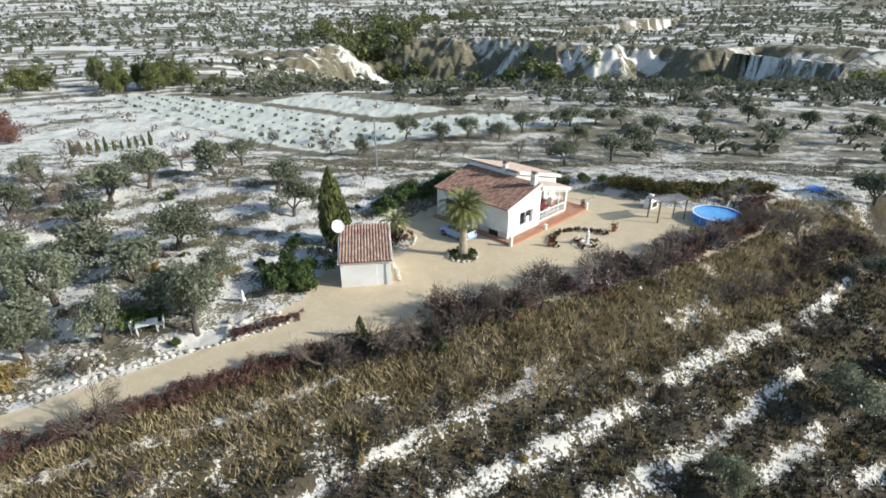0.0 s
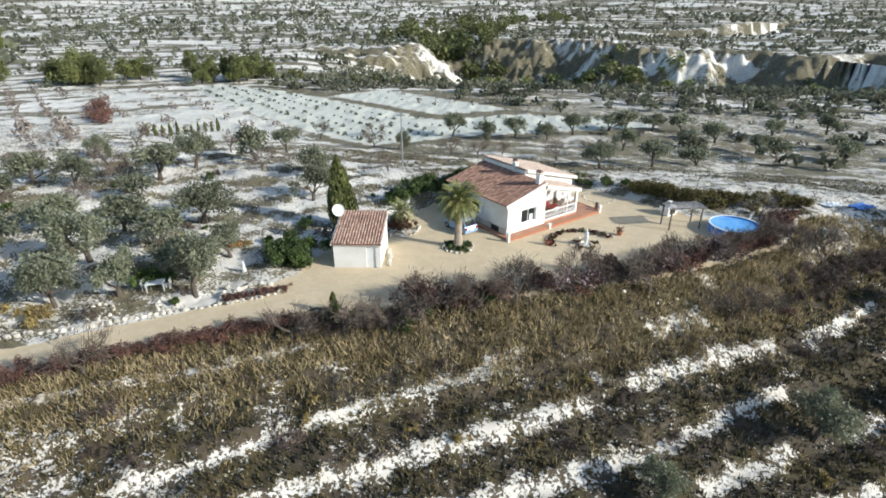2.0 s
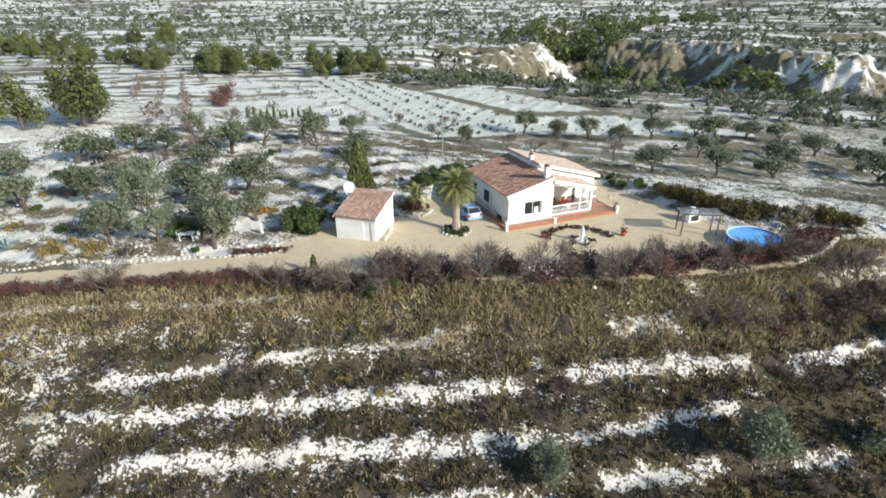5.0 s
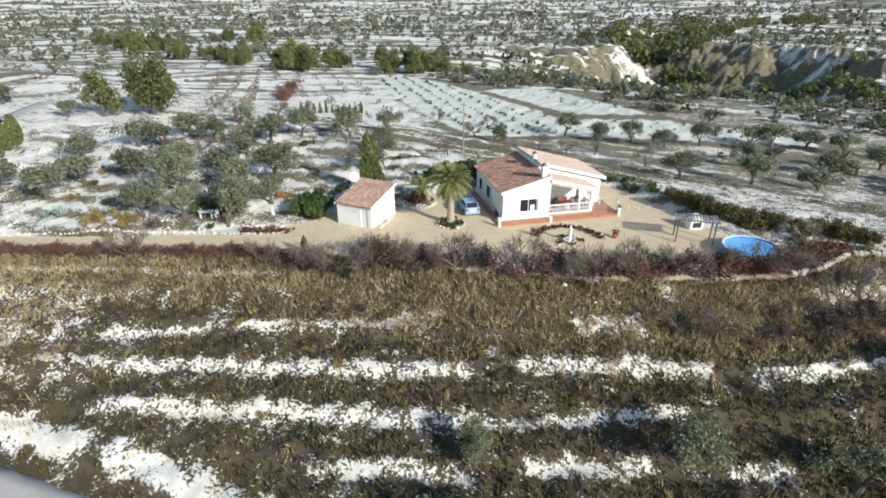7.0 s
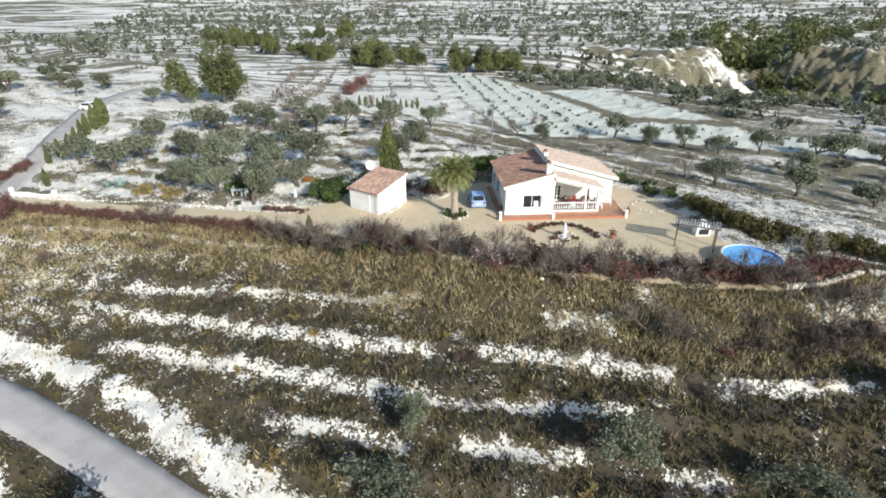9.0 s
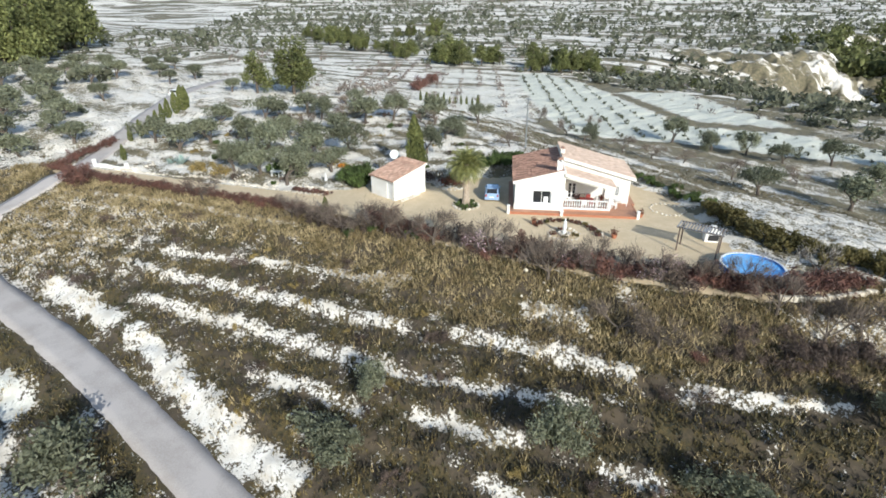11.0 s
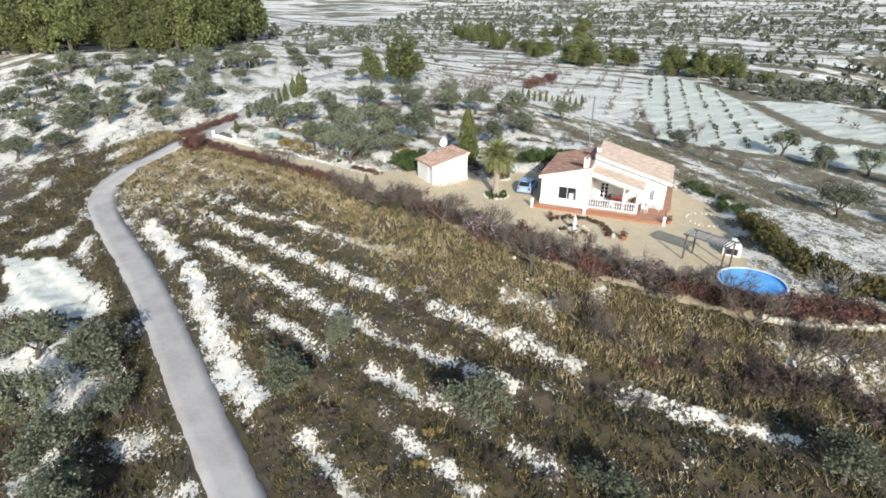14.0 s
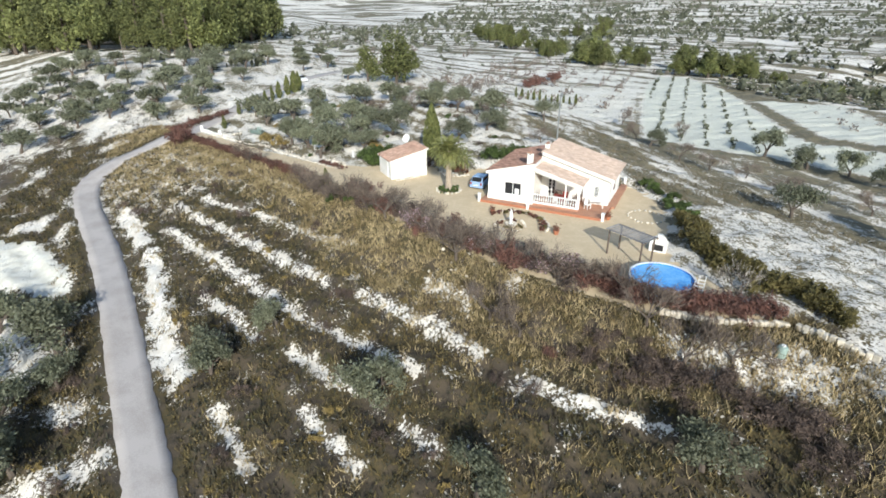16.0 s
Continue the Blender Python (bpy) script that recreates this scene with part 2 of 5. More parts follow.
def bumps(x, y, size, seed):
    """Smooth random relief between -1 and 1, built from sines."""
    rs = np.random.RandomState(seed)
    out = np.zeros(np.shape(x))
    for k in range(7):
        a, ph, f = rs.rand() * 6.283, rs.rand() * 6.283, (0.6 + 0.9 * rs.rand()) / size
        out = out + np.sin((x * math.cos(a) + y * math.sin(a)) * f * 6.283 + ph + 1.3 * np.sin((x * math.sin(a) - y * math.cos(a)) * f * 4 + k))
    return out / 3.5


def road_level(x, y):
    """Height of the lane's middle line beside each place, and the distance to it."""
    best, px_, py_ = np.full(x.shape, 1e9), x.copy(), y.copy()
    for (ax, ay), (bx, by) in zip(ROAD[:-1], ROAD[1:]):
        dx, dy = bx - ax, by - ay
        t = np.clip(((x - ax) * dx + (y - ay) * dy) / (dx * dx + dy * dy), 0, 1)
        d = np.hypot(x - ax - t * dx, y - ay - t * dy)
        near = d < best
        best, px_, py_ = np.where(near, d, best), np.where(near, ax + t * dx, px_), np.where(near, ay + t * dy, py_)
    return height(px_, py_), best


def land(x, y):
    """The finished ground: the lie of the land, the terraces, the ravine and small relief."""
    x, y = np.asarray(x, float), np.asarray(y, float)
    z = height(x, y) + terrace(x, y)
    d, _ = seg_dist(x, y, ROAD)
    flat = np.minimum(smooth(1.0, 3.0, d), np.minimum(smooth(0.0, 2.5, inside(x, y, COURT)), smooth(1.5, 3.0, seg_dist(x, y, DRIVE)[0])))
    z = z + flat * (0.10 * bumps(x, y, 1.7, 3) + 0.16 * bumps(x, y, 5.5, 4))
    close = d < 3.8
    if close.any():
        level, off = road_level(x[close], y[close])
        z = z.copy()
        z[close] += (level - 0.03 - z[close]) * smooth(3.7, 2.2, off)
    rough = smooth(150, 420, np.hypot(x, y - 40))
    reach = np.hypot(x, y)
    d, side = seg_dist(x, y, CLIFF)
    face = smooth(26, 10, np.abs(d * side - 8)) * smooth(-120, -95, x)
    z = z + face * (1.0 * bumps(x, y, 13, 41) + 0.8 * bumps(x, y, 6, 42))
    return z + rough * 2.0 * bumps(x, y, 190, 7) + 70 * smooth(900, 2600, reach)


def axis(lo, hi, fine_lo, fine_hi, step, grow):
    v = list(np.arange(fine_lo, fine_hi + step / 2, step))
    a, st = fine_lo, step
    while a > lo:
        st *= grow
        a -= st
        v.insert(0, a)
    a, st = fine_hi, step
    while a < hi:
        st *= grow
        a += st
        v.append(a)
    return np.array(v)


def sheet(name, xs, ys, zfun, material):
    gx, gy = np.meshgrid(xs, ys)
    gz = zfun(gx, gy)
    n, m = gx.shape
    idx = np.arange(n * m).reshape(n, m)
    quads = np.stack([idx[:-1, :-1], idx[:-1, 1:], idx[1:, 1:], idx[1:, :-1]], -1).reshape(-1, 4)
    me = raw_mesh(name, np.stack([gx, gy, gz], -1).reshape(-1, 3), quads, material, smooth_faces=True)
    return me, gx.ravel(), gy.ravel()


def raw_mesh(name, verts, faces, material, smooth_faces=False):
    """A mesh from arrays of places and of equally sized faces."""
    verts, faces = np.asarray(verts, np.float32), np.asarray(faces, np.int32)
    me = bpy.data.meshes.new(name)
    k = faces.shape[1]
    me.vertices.add(len(verts))
    me.vertices.foreach_set("co", verts.ravel())
    me.loops.add(faces.size)
    me.loops.foreach_set("vertex_index", faces.ravel())
    me.polygons.add(len(faces))
    me.polygons.foreach_set("loop_start", np.arange(0, faces.size, k, dtype=np.int32))
    me.update(calc_edges=True)
    if smooth_faces:
        me.polygons.foreach_set("use_smooth", np.ones(len(faces), bool))
    me.materials.append(material)
    return me


# ploughed fields and pale meadows
FIELD_SAPLINGS = [(-90.5, 144.8), (-87.3, 152.7), (-64.4, 146.7), (-18.2, 117.7), (-12.7, 115.1), (5.7, 125.8), (24.1, 125.4), (35.8, 119.7), (17.1, 111.9), (1.5, 104.4), (-6.9, 101.1), (-19.4, 86.0), (-33.5, 96.2), (-68.6, 123.2)]
FIELD_WHITE = [(-120.3, 135.4), (-91.8, 144.7), (-66.8, 120.1), (-34.6, 95.4), (-33.9, 84.2), (-41.1, 82.5), (-48.7, 71.0), (-72.2, 88.3)]
FIELD_STRIP = [(-46.7, 140.6), (-35.1, 154.6), (-21.2, 145.4), (-1.7, 134.0), (1.8, 130.8), (-12.9, 121.7), (-17.1, 123.0)]
FIELD_ORCHARD = [(-138.7, 120.1), (-120.6, 132.8), (-72.3, 86.6), (-48.8, 62.4), (-61.6, 57.3), (-98.5, 85.6)]
MEADOW_EAST = [(16, 63.5), (15, 73), (24, 74), (33, 72), (41, 70), (52, 62), (46, 53), (39, 54.5), (36, 58.5), (31, 58.5), (24, 60.5)]
MEADOW_LANE = [(-18, -10), (-12.7, -3.2), (-4.5, 1.8), (-0.8, 2.9), (0.2, 1.2), (-6, -6.5)]
WALL_FOOT = [(31.3, 47.0), (33.2, 48.8), (34.6, 51.0), (36.6, 54.0), (40, 55), (41.5, 53), (38, 49.5), (35, 46.5)]
PATCH_LANE = [(1, -3), (6, 1.5), (11, 3), (12, 0.5), (8, -3), (3, -6)]


def ground_cover(x, y):
    """Cover of the ground: pale earth and thin snow; ochre gravel; dry growth; tilled meadow."""
    pale = np.zeros(len(x))
    wob = 0.5 * bumps(x, y, 2.4, 21) + 0.5 * bumps(x, y, 0.9, 22)
    for ax, ay, bx, by, w in PALE:
        d, _ = seg_dist(x, y, [(ax, ay), (bx, by)])
        pale = np.maximum(pale, (0.62 + 0.2 * (w > 0.9)) * smooth(2.2, 0.1, (d + 0.6 * wob * w) / w))
    s = below_edge(x, y)
    road_d, road_side = seg_dist(x, y, ROAD)
    low = smooth(1, 4, s)
    pale = np.maximum(pale, low * np.clip(0.23 - 0.10 * smooth(10, 26, x) + 0.24 * smooth(-6, -20, x) + 0.14 * bumps(x * 0.5 + y * 0.85, x * 0.85 - y * 0.5, 6, 30) + 0.10 * bumps(x, y, 2, 31), 0, 0.5))
    upper = smooth(0, -3, s)
    streak = bumps(0.35 * (x + 0.4 * y), y - 0.4 * x, 5.5, 23)
    pale = np.maximum(pale, upper * np.clip(0.55 + 0.34 * streak + 0.16 * bumps(x, y * 1.6, 4.2, 24), 0, 0.85))
    brown = smooth(62, 66, y) * smooth(150, 135, y) * smooth(-34, -18, x)
    pale = pale * (1 - brown) + brown * np.clip(0.34 + 0.30 * bumps(0.3 * x, y * 1.6, 9, 38) + 0.12 * bumps(x, y * 1.6, 4.2, 24), 0, 0.8)
    south = smooth(0.5, 3, -road_d * road_side) * smooth(40, 20, y)
    pale = np.where(south > 0.5, np.clip(0.26 + 0.34 * bumps(x, y, 8, 32), 0, 0.8), pale)
    west = smooth(-40, -50, x) * smooth(80, 60, y)
    pale = np.maximum(pale, west * np.clip(0.60 + 0.16 * bumps(x, y, 14, 25) + 0.2 * bumps(x * 0.2, y, 4, 33), 0, 0.9))
    # the far terraces, the scrub before the ravine and its bare faces
    far = smooth(118, 150, y + 0.25 * x) * smooth(-30, 30, y)
    far = np.maximum(far, smooth(-88, -105, x) * smooth(25, 45, y))
    region = bumps(x, y, 150, 35)
    pale = pale + far * (np.clip(0.44 + 0.12 * region + 0.14 * smooth(-60, -140, x) - 0.08 * smooth(20, 120, x), 0, 0.95) - pale)
    d, side = seg_dist(x, y, CLIFF)
    face = smooth(22, 12, np.abs(d * side - 8)) * smooth(-120, -95, x)
    scrub = smooth(128, 142, y + 0.15 * x) * smooth(-95, -50, x) * smooth(5, 25, d * side)
    pale = pale + scrub * (0.30 + 0.10 * region - pale)
    pale = pale + face * (np.clip(0.16 + 0.28 * bumps(x, y, 26, 36) + 0.26 * bumps(x, y, 6, 40), -0.3, 0.55) - pale)
    field = np.zeros(len(x))
    for poly, bare, tilled in ((FIELD_SAPLINGS, 0.92, 0.95), (FIELD_WHITE, 0.76, 0.3), (FIELD_STRIP, 0.88, 0.9), (FIELD_ORCHARD, 0.62, 0.0), (MEADOW_EAST, 0.57, 0.0), (MEADOW_LANE, 0.95, 0.5), (PATCH_LANE, 0.72, 0.0), (WALL_FOOT, 0.60, 0.0)):
        inn = smooth(0.6, -0.6, inside(x, y, poly) + 0.6 * wob)
        rim = smooth(0.5, 1.4, inside(x, y, poly)) * smooth(4.5, 2.5, inside(x, y, poly)) * (tilled > 0.6)
        pale = pale + inn * (bare + 0.08 * bumps(x, y * 1.7, 5, 37) - pale)
        pale = pale * (1 - 0.8 * rim)
        field = np.maximum(field, inn * tilled)
    court = inside(x, y, COURT)
    drive, _ = seg_dist(x, y, DRIVE)
    gravel = np.maximum(smooth(0.5, -0.3, court + 0.5 * wob), smooth(1.9, 1.4, drive + 0.3 * wob))
    dry = 0.5 + 0.35 * bumps(x, y, 5, 26) + 0.2 * bumps(x, y, 1.6, 27)
    dry = np.clip(dry, 0, 1) + 1.2 * np.maximum(smooth(-1, -4, s), smooth(90, 120, np.hypot(x, y)))
    return np.clip(pale, -0.5, 1), np.clip(gravel, 0, 1), dry, np.clip(field, 0, 1)


def ground_material():
    m = bpy.data.materials.new("earth_and_thin_snow")
    m.use_nodes = True
    nt = m.node_tree
    b = nt.nodes["Principled BSDF"]
    b.inputs["Roughness"].default_value = 0.95
    cov = nt.nodes.new("ShaderNodeAttribute")
    cov.attribute_name = "cover"
    sep = nt.nodes.new("ShaderNodeSeparateColor")
    nt.links.new(cov.outputs["Color"], sep.inputs[0])
    geo = nt.nodes.new("ShaderNodeNewGeometry")

    def noise_at(scale, detail=5.0, rough=0.6):
        n = nt.nodes.new("ShaderNodeTexNoise")
        n.inputs["Scale"].default_value, n.inputs["Detail"].default_value, n.inputs["Roughness"].default_value = scale, detail, rough
        nt.links.new(geo.outputs["Position"], n.inputs["Vector"])
        return n.outputs["Fac"]

    def maths(op, a, c, clamp=False):
        n = nt.nodes.new("ShaderNodeMath")
        n.operation, n.use_clamp = op, clamp
        for i, v in enumerate((a, c)):
            if isinstance(v, (int, float)):
                n.inputs[i].default_value = v
            else:
                nt.links.new(v, n.inputs[i])
        return n.outputs[0]

    def ranged(v, lo, hi):
        n = nt.nodes.new("ShaderNodeMapRange")
        n.interpolation_type = "SMOOTHSTEP"
        n.inputs["From Min"].default_value, n.inputs["From Max"].default_value = lo, hi
        nt.links.new(v, n.inputs["Value"])
        return n.outputs[0]

    def blend(f, a, c):
        n = nt.nodes.new("ShaderNodeMix")
        n.data_type = "RGBA"
        nt.links.new(f, n.inputs["Factor"])
        for key, v in (("A", a), ("B", c)):
            if isinstance(v, tuple):
                n.inputs[key].default_value = (*v, 1)
            else:
                nt.links.new(v, n.inputs[key])
        return n.outputs["Result"]

    fine, mid = noise_at(4.5, 8, 0.7), noise_at(0.9, 7, 0.65)
    soil = blend(ranged(mid, 0.35, 0.65), (0.085, 0.064, 0.040), (0.038, 0.030, 0.021))
    grass = blend(ranged(fine, 0.35, 0.65), (0.095, 0.068, 0.026), (0.038, 0.034, 0.015))
    base = blend(ranged(maths("ADD", sep.outputs[2], maths("MULTIPLY", maths("SUBTRACT", mid, 0.5), 1.2)), 0.3, 0.7), soil, grass)
    meadow = blend(ranged(mid, 0.35, 0.65), (0.19, 0.16, 0.10), (0.095, 0.085, 0.05))
    base = blend(ranged(sep.outputs[2], 1.0, 1.3), base, meadow)
    gravel = blend(ranged(mid, 0.35, 0.68), (0.66, 0.53, 0.36), (0.54, 0.42, 0.27))
    gravel = blend(ranged(fine, 0.3, 0.7), gravel, (0.55, 0.44, 0.28))
    pale = blend(ranged(mid, 0.3, 0.7), (0.77, 0.745, 0.695), (0.60, 0.545, 0.465))
    ragged = maths("ADD", sep.outputs[0], maths("ADD", maths("MULTIPLY", maths("SUBTRACT", mid, 0.5), 1.7), maths("MULTIPLY", maths("SUBTRACT", fine, 0.5), 2.4)))
    place = nt.nodes.new("ShaderNodeSeparateXYZ")
    nt.links.new(geo.outputs["Position"], place.inputs[0])
    east, north = maths("SUBTRACT", place.outputs[0], 20.0), maths("SUBTRACT", place.outputs[1], 10.0)
    away = maths("SQRT", maths("ADD", maths("MULTIPLY", east, east), maths("MULTIPLY", north, north)), 0)
    contour = nt.nodes.new("ShaderNodeCombineXYZ")
    nt.links.new(maths("MULTIPLY", maths("ARCTAN2", north, east), 7.0), contour.inputs[0])
    nt.links.new(maths("ADD", maths("MULTIPLY", maths("LOGARITHM", away, 2.718), 24.0), maths("MULTIPLY", noise_at(0.012, 2), 3.0)), contour.inputs[1])
    bands = nt.nodes.new("ShaderNodeTexNoise")
    bands.inputs["Scale"].default_value, bands.inputs["Detail"].default_value, bands.inputs["Roughness"].default_value = 1.0, 5, 0.6
    nt.links.new(contour.outputs[0], bands.inputs["Vector"])
    terraces = maths("MULTIPLY", maths("MULTIPLY", maths("SUBTRACT", bands.outputs["Fac"], 0.5), 6.5), maths("MULTIPLY", ranged(away, 115, 160), maths("SUBTRACT", 1.0, cov.outputs["Alpha"], True)))
    ragged = maths("ADD", ragged, terraces)
    pale = blend(cov.outputs["Alpha"], pale, blend(ranged(mid, 0.3, 0.7), (0.60, 0.60, 0.52), (0.50, 0.50, 0.42)))
    col = blend(ranged(ragged, 0.44, 0.64), base, pale)
    edge = maths("ADD", sep.outputs[1], maths("MULTIPLY", maths("SUBTRACT", fine, 0.5), 0.4))
    col = blend(ranged(edge, 0.4, 0.6), col, gravel)
    nt.links.new(col, b.inputs["Base Color"])
    bp = nt.nodes.new("ShaderNodeBump")
    bp.inputs["Strength"].default_value, bp.inputs["Distance"].default_value = 0.6, 0.12
    nt.links.new(maths("MULTIPLY", maths("ADD", fine, mid), maths("SUBTRACT", 1.05, sep.outputs[1])), bp.inputs["Height"])
    nt.links.new(bp.outputs[0], b.inputs["Normal"])
    return m


xs = axis(-2500, 2500, -56, 46, 0.40, 1.03)
ys = axis(-400, 4000, -12, 70, 0.40, 1.022)
xs = np.unique(np.concatenate([xs, np.arange(-130.1, -57, 2.1), np.arange(52.1, 180, 2.1)]))
ys = np.unique(np.concatenate([ys, np.arange(244.3, 390, 1.9)]))
ground_mesh, gx, gy = sheet("ground", xs, ys, land, ground_material())
r, g, bl, tl = ground_cover(gx, gy)
cover = ground_mesh.color_attributes.new("cover", "FLOAT_COLOR", "POINT")
cover.data.foreach_set("color", np.stack([r, g, bl, tl], -1).astype(np.float32).ravel())
ground = tagged(new("ground", ground_mesh), "terraced earth with dry grass and thin snow", "ground", kind="structure")


def z_at(x, y):
    return float(land(np.array([x]), np.array([y]))[0])


def ribbon(name, line, width, lift, material, step=0.7, ragged=0.22, seed=1):
    """A strip of paving that follows a line over the ground."""
    rs = np.random.RandomState(seed)
    pts = []
    for (ax, ay), (bx, by) in zip(line[:-1], line[1:]):
        n = max(1, int(math.hypot(bx - ax, by - ay) / step))
        pts += [(ax + (bx - ax) * i / n, ay + (by - ay) * i / n) for i in range(n)]
    p = np.array(pts + [line[-1]])
    for _ in range(12):
        p[1:-1] = 0.25 * p[:-2] + 0.5 * p[1:-1] + 0.25 * p[2:]
    t = np.gradient(p, axis=0)
    t /= np.linalg.norm(t, axis=1)[:, None]
    nrm = np.stack([t[:, 1], -t[:, 0]], -1)
    rows = []
    offs = (-0.5, -0.5, -0.25, 0, 0.25, 0.5, 0.5)
    for j, o in enumerate(offs):
        w = width * o + (ragged * (rs.rand(len(p)) - 0.5) if abs(o) == 0.5 else 0)
        q = p + nrm * (np.asarray(w).reshape(-1, 1) * np.ones((len(p), 1)))
        drop = -0.35 if j in (0, 6) else 0.03 * (0.5 - abs(o))
        z0 = land(p[:, 0], p[:, 1])
        rows.append(np.c_[q, z0 + lift + drop])
    v = np.stack(rows, 1).reshape(-1, 3)
    k = len(offs)
    i = np.arange(len(p) - 1)[:, None] * k + np.arange(k - 1)[None]
    f = np.stack([i, i + 1, i + 1 + k, i + k], -1).reshape(-1, 4)
    return raw_mesh(name, v, f, material)


road = tagged(new("road", ribbon("road", ROAD, 3.05, 0.05, M_ROAD)), "narrow pale concrete lane between banks", "road", kind="structure")

# ---- the house ----
HOUSE = Matrix.Translation((5.9, 45.65, 0)) @ Matrix.Rotation(radians(45), 4, "Z")


def box(bm, x0, x1, y0, y1, z0, z1):
    v = [bm.verts.new(c) for c in ((x0, y0, z0), (x1, y0, z0), (x1, y1, z0), (x0, y1, z0), (x0, y0, z1), (x1, y0, z1), (x1, y1, z1), (x0, y1, z1))]
    for f in ((3, 2, 1, 0), (4, 5, 6, 7), (0, 1, 5, 4), (1, 2, 6, 5), (2, 3, 7, 6), (3, 0, 4, 7)):
        bm.faces.new([v[i] for i in f])
    return v


def prism(bm, outline, a0, a1, axis_name="y"):
    """An upright outline of (across, z) pairs pushed from a0 to a1 along y (or x)."""
    n = len(outline)
    vs = [[bm.verts.new((c, a, z) if axis_name == "y" else (a, c, z)) for c, z in outline] for a in (a0, a1)]
    bm.faces.new(vs[0])
    bm.faces.new(vs[1][::-1])
    for i in range(n):
        j = (i + 1) % n
        bm.faces.new((vs[0][j], vs[0][i], vs[1][i], vs[1][j]))
    bmesh.ops.recalc_face_normals(bm, faces=bm.faces)


def part(name, bm, material, parent, label="", bevel=0.0):
    """Links a bmesh as one mesh object under a thing or a part."""
    if bevel:
        bmesh.ops.bevel(bm, geom=bm.edges[:], offset=bevel, segments=1, affect="EDGES")
    me = bpy.data.meshes.new(name)
    bm.to_mesh(me)
    bm.free()
    me.materials.append(material)
    ob = new(name, me)
    ob.parent = parent
    if label:
        ob["label"] = label
    return ob


def boxed(name, dims, material, parent, label="", bevel=0.0):
    bm = bmesh.new()
    box(bm, *dims)
    return part(name, bm, material, parent, label, bevel)


def empty(name, m, label, category, group="", kind=""):
    ob = new(name)
    ob.matrix_world = m
    ob.empty_display_size = 0.2
    return tagged(ob, label, category, group, kind)


house = empty("house", HOUSE, "single-storey white rendered house with clay tile roofs", "house")
H0 = -0.35
# wall panels, each an upright outline with its thickness
def wall_panel(name, outline, a0, a1, axis_name="y", material=None, label=""):
    bm = bmesh.new()
    prism(bm, outline, a0, a1, axis_name)
    return part(name, bm, material or M_WALL, house, label)


def roof_a(u):
    return 2.78 + 0.262 * u


def roof_b(u):
    return 4.62 - 0.268 * (u - 5.1)


# front wall of the wing, with its window opening
wall_panel("wall", [(0.1, H0), (1.9, H0), (1.9, roof_a(1.9)), (0.1, roof_a(0.1))], 0, 0.28)
wall_panel("wall", [(1.9, H0), (3.75, H0), (3.75, 0.6), (1.9, 0.6)], 0, 0.28)
wall_panel("wall", [(1.9, 1.96), (3.75, 1.96), (3.75, roof_a(3.75)), (1.9, roof_a(1.9))], 0, 0.28)
wall_panel("wall", [(3.75, H0), (5.1, H0), (5.1, roof_a(5.1)), (3.75, roof_a(3.75))], 0, 0.28)
wall_panel("wall", [(0.28, H0), (9.4, H0), (9.4, 2.82), (0.28, 2.82)], 0.1, 0.38, "x")
wall_panel("wall", [(0.38, H0), (5.1, H0), (5.1, roof_a(5.1)), (0.38, roof_a(0.38))], 9.12, 9.4)
# side of the wing towards the porch, with the french door opening at its far end
wall_panel("wall", [(0.28, H0), (3.0, H0), (3.0, 4.08), (0.28, 4.08)], 4.82, 5.1, "x")
# main block
wall_panel("wall", [(5.1, H0), (5.75, H0), (5.75, roof_b(5.75)), (5.1, roof_b(5.1))], 3.0, 3.28)
wall_panel("wall", [(5.75, 2.0), (6.65, 2.0), (6.65, roof_b(6.65)), (5.75, roof_b(5.75))], 3.0, 3.28)
wall_panel("wall", [(6.65, H0), (12.2, H0), (12.2, roof_b(12.2)), (6.65, roof_b(6.65))], 3.0, 3.28)
wall_panel("wall", [(3.28, H0), (9.4, H0), (9.4, 2.7), (3.28, 2.7)], 11.92, 12.2, "x")
wall_panel("wall", [(5.1, H0), (11.92, H0), (11.92, roof_b(11.92)), (5.1, roof_b(5.1))], 9.12, 9.4)
wall_panel("parapet_wall", [(3.0, 3.7), (9.4, 3.7), (9.4, 4.6), (3.0, 4.6)], 4.9, 5.1, "x")


def slope(name, u0, u1, zfun, v0, v1, thick, material, parent, label=""):
    bm = bmesh.new()
    prism(bm, [(u0, zfun(u0)), (u1, zfun(u1)), (u1, zfun(u1) + thick), (u0, zfun(u0) + thick)], v0, v1)
    return part(name, bm, material, parent, label)


def barrel_tiles(name, top, down, across, rows, cols, pitch, length, material, parent, seed):
    """Courses of half-round clay tiles laid down a slope from its top edge, as one mesh."""
    rs = np.random.RandomState(seed)
    top, down, across = (np.array(v, float) for v in (top, down, across))
    up = np.cross(across, down)
    up *= np.sign(up[2])
    verts, faces = [], []
    ang = np.linspace(0, math.pi, 6)
    for i in range(rows):
        for j in range(cols):
            jig = 0.008 * rs.normal(size=3)
            for e, (lift, wide) in enumerate(((0.0, 0.42), (0.035, 0.5))):
                p = top + across * pitch * (i + 0.5) + down * length * (j + e * 1.08) + up * (lift - 0.01) + jig
                verts += [p + across * (-math.cos(a) * wide * pitch) + up * math.sin(a) * 0.42 * pitch for a in ang]
            k = len(verts) - 12
            faces += [(k + q, k + q + 1, k + q + 7, k + q + 6) for q in range(5)]
    return tagged(mesh_part(name, verts, faces, material, parent), kind="stuff")


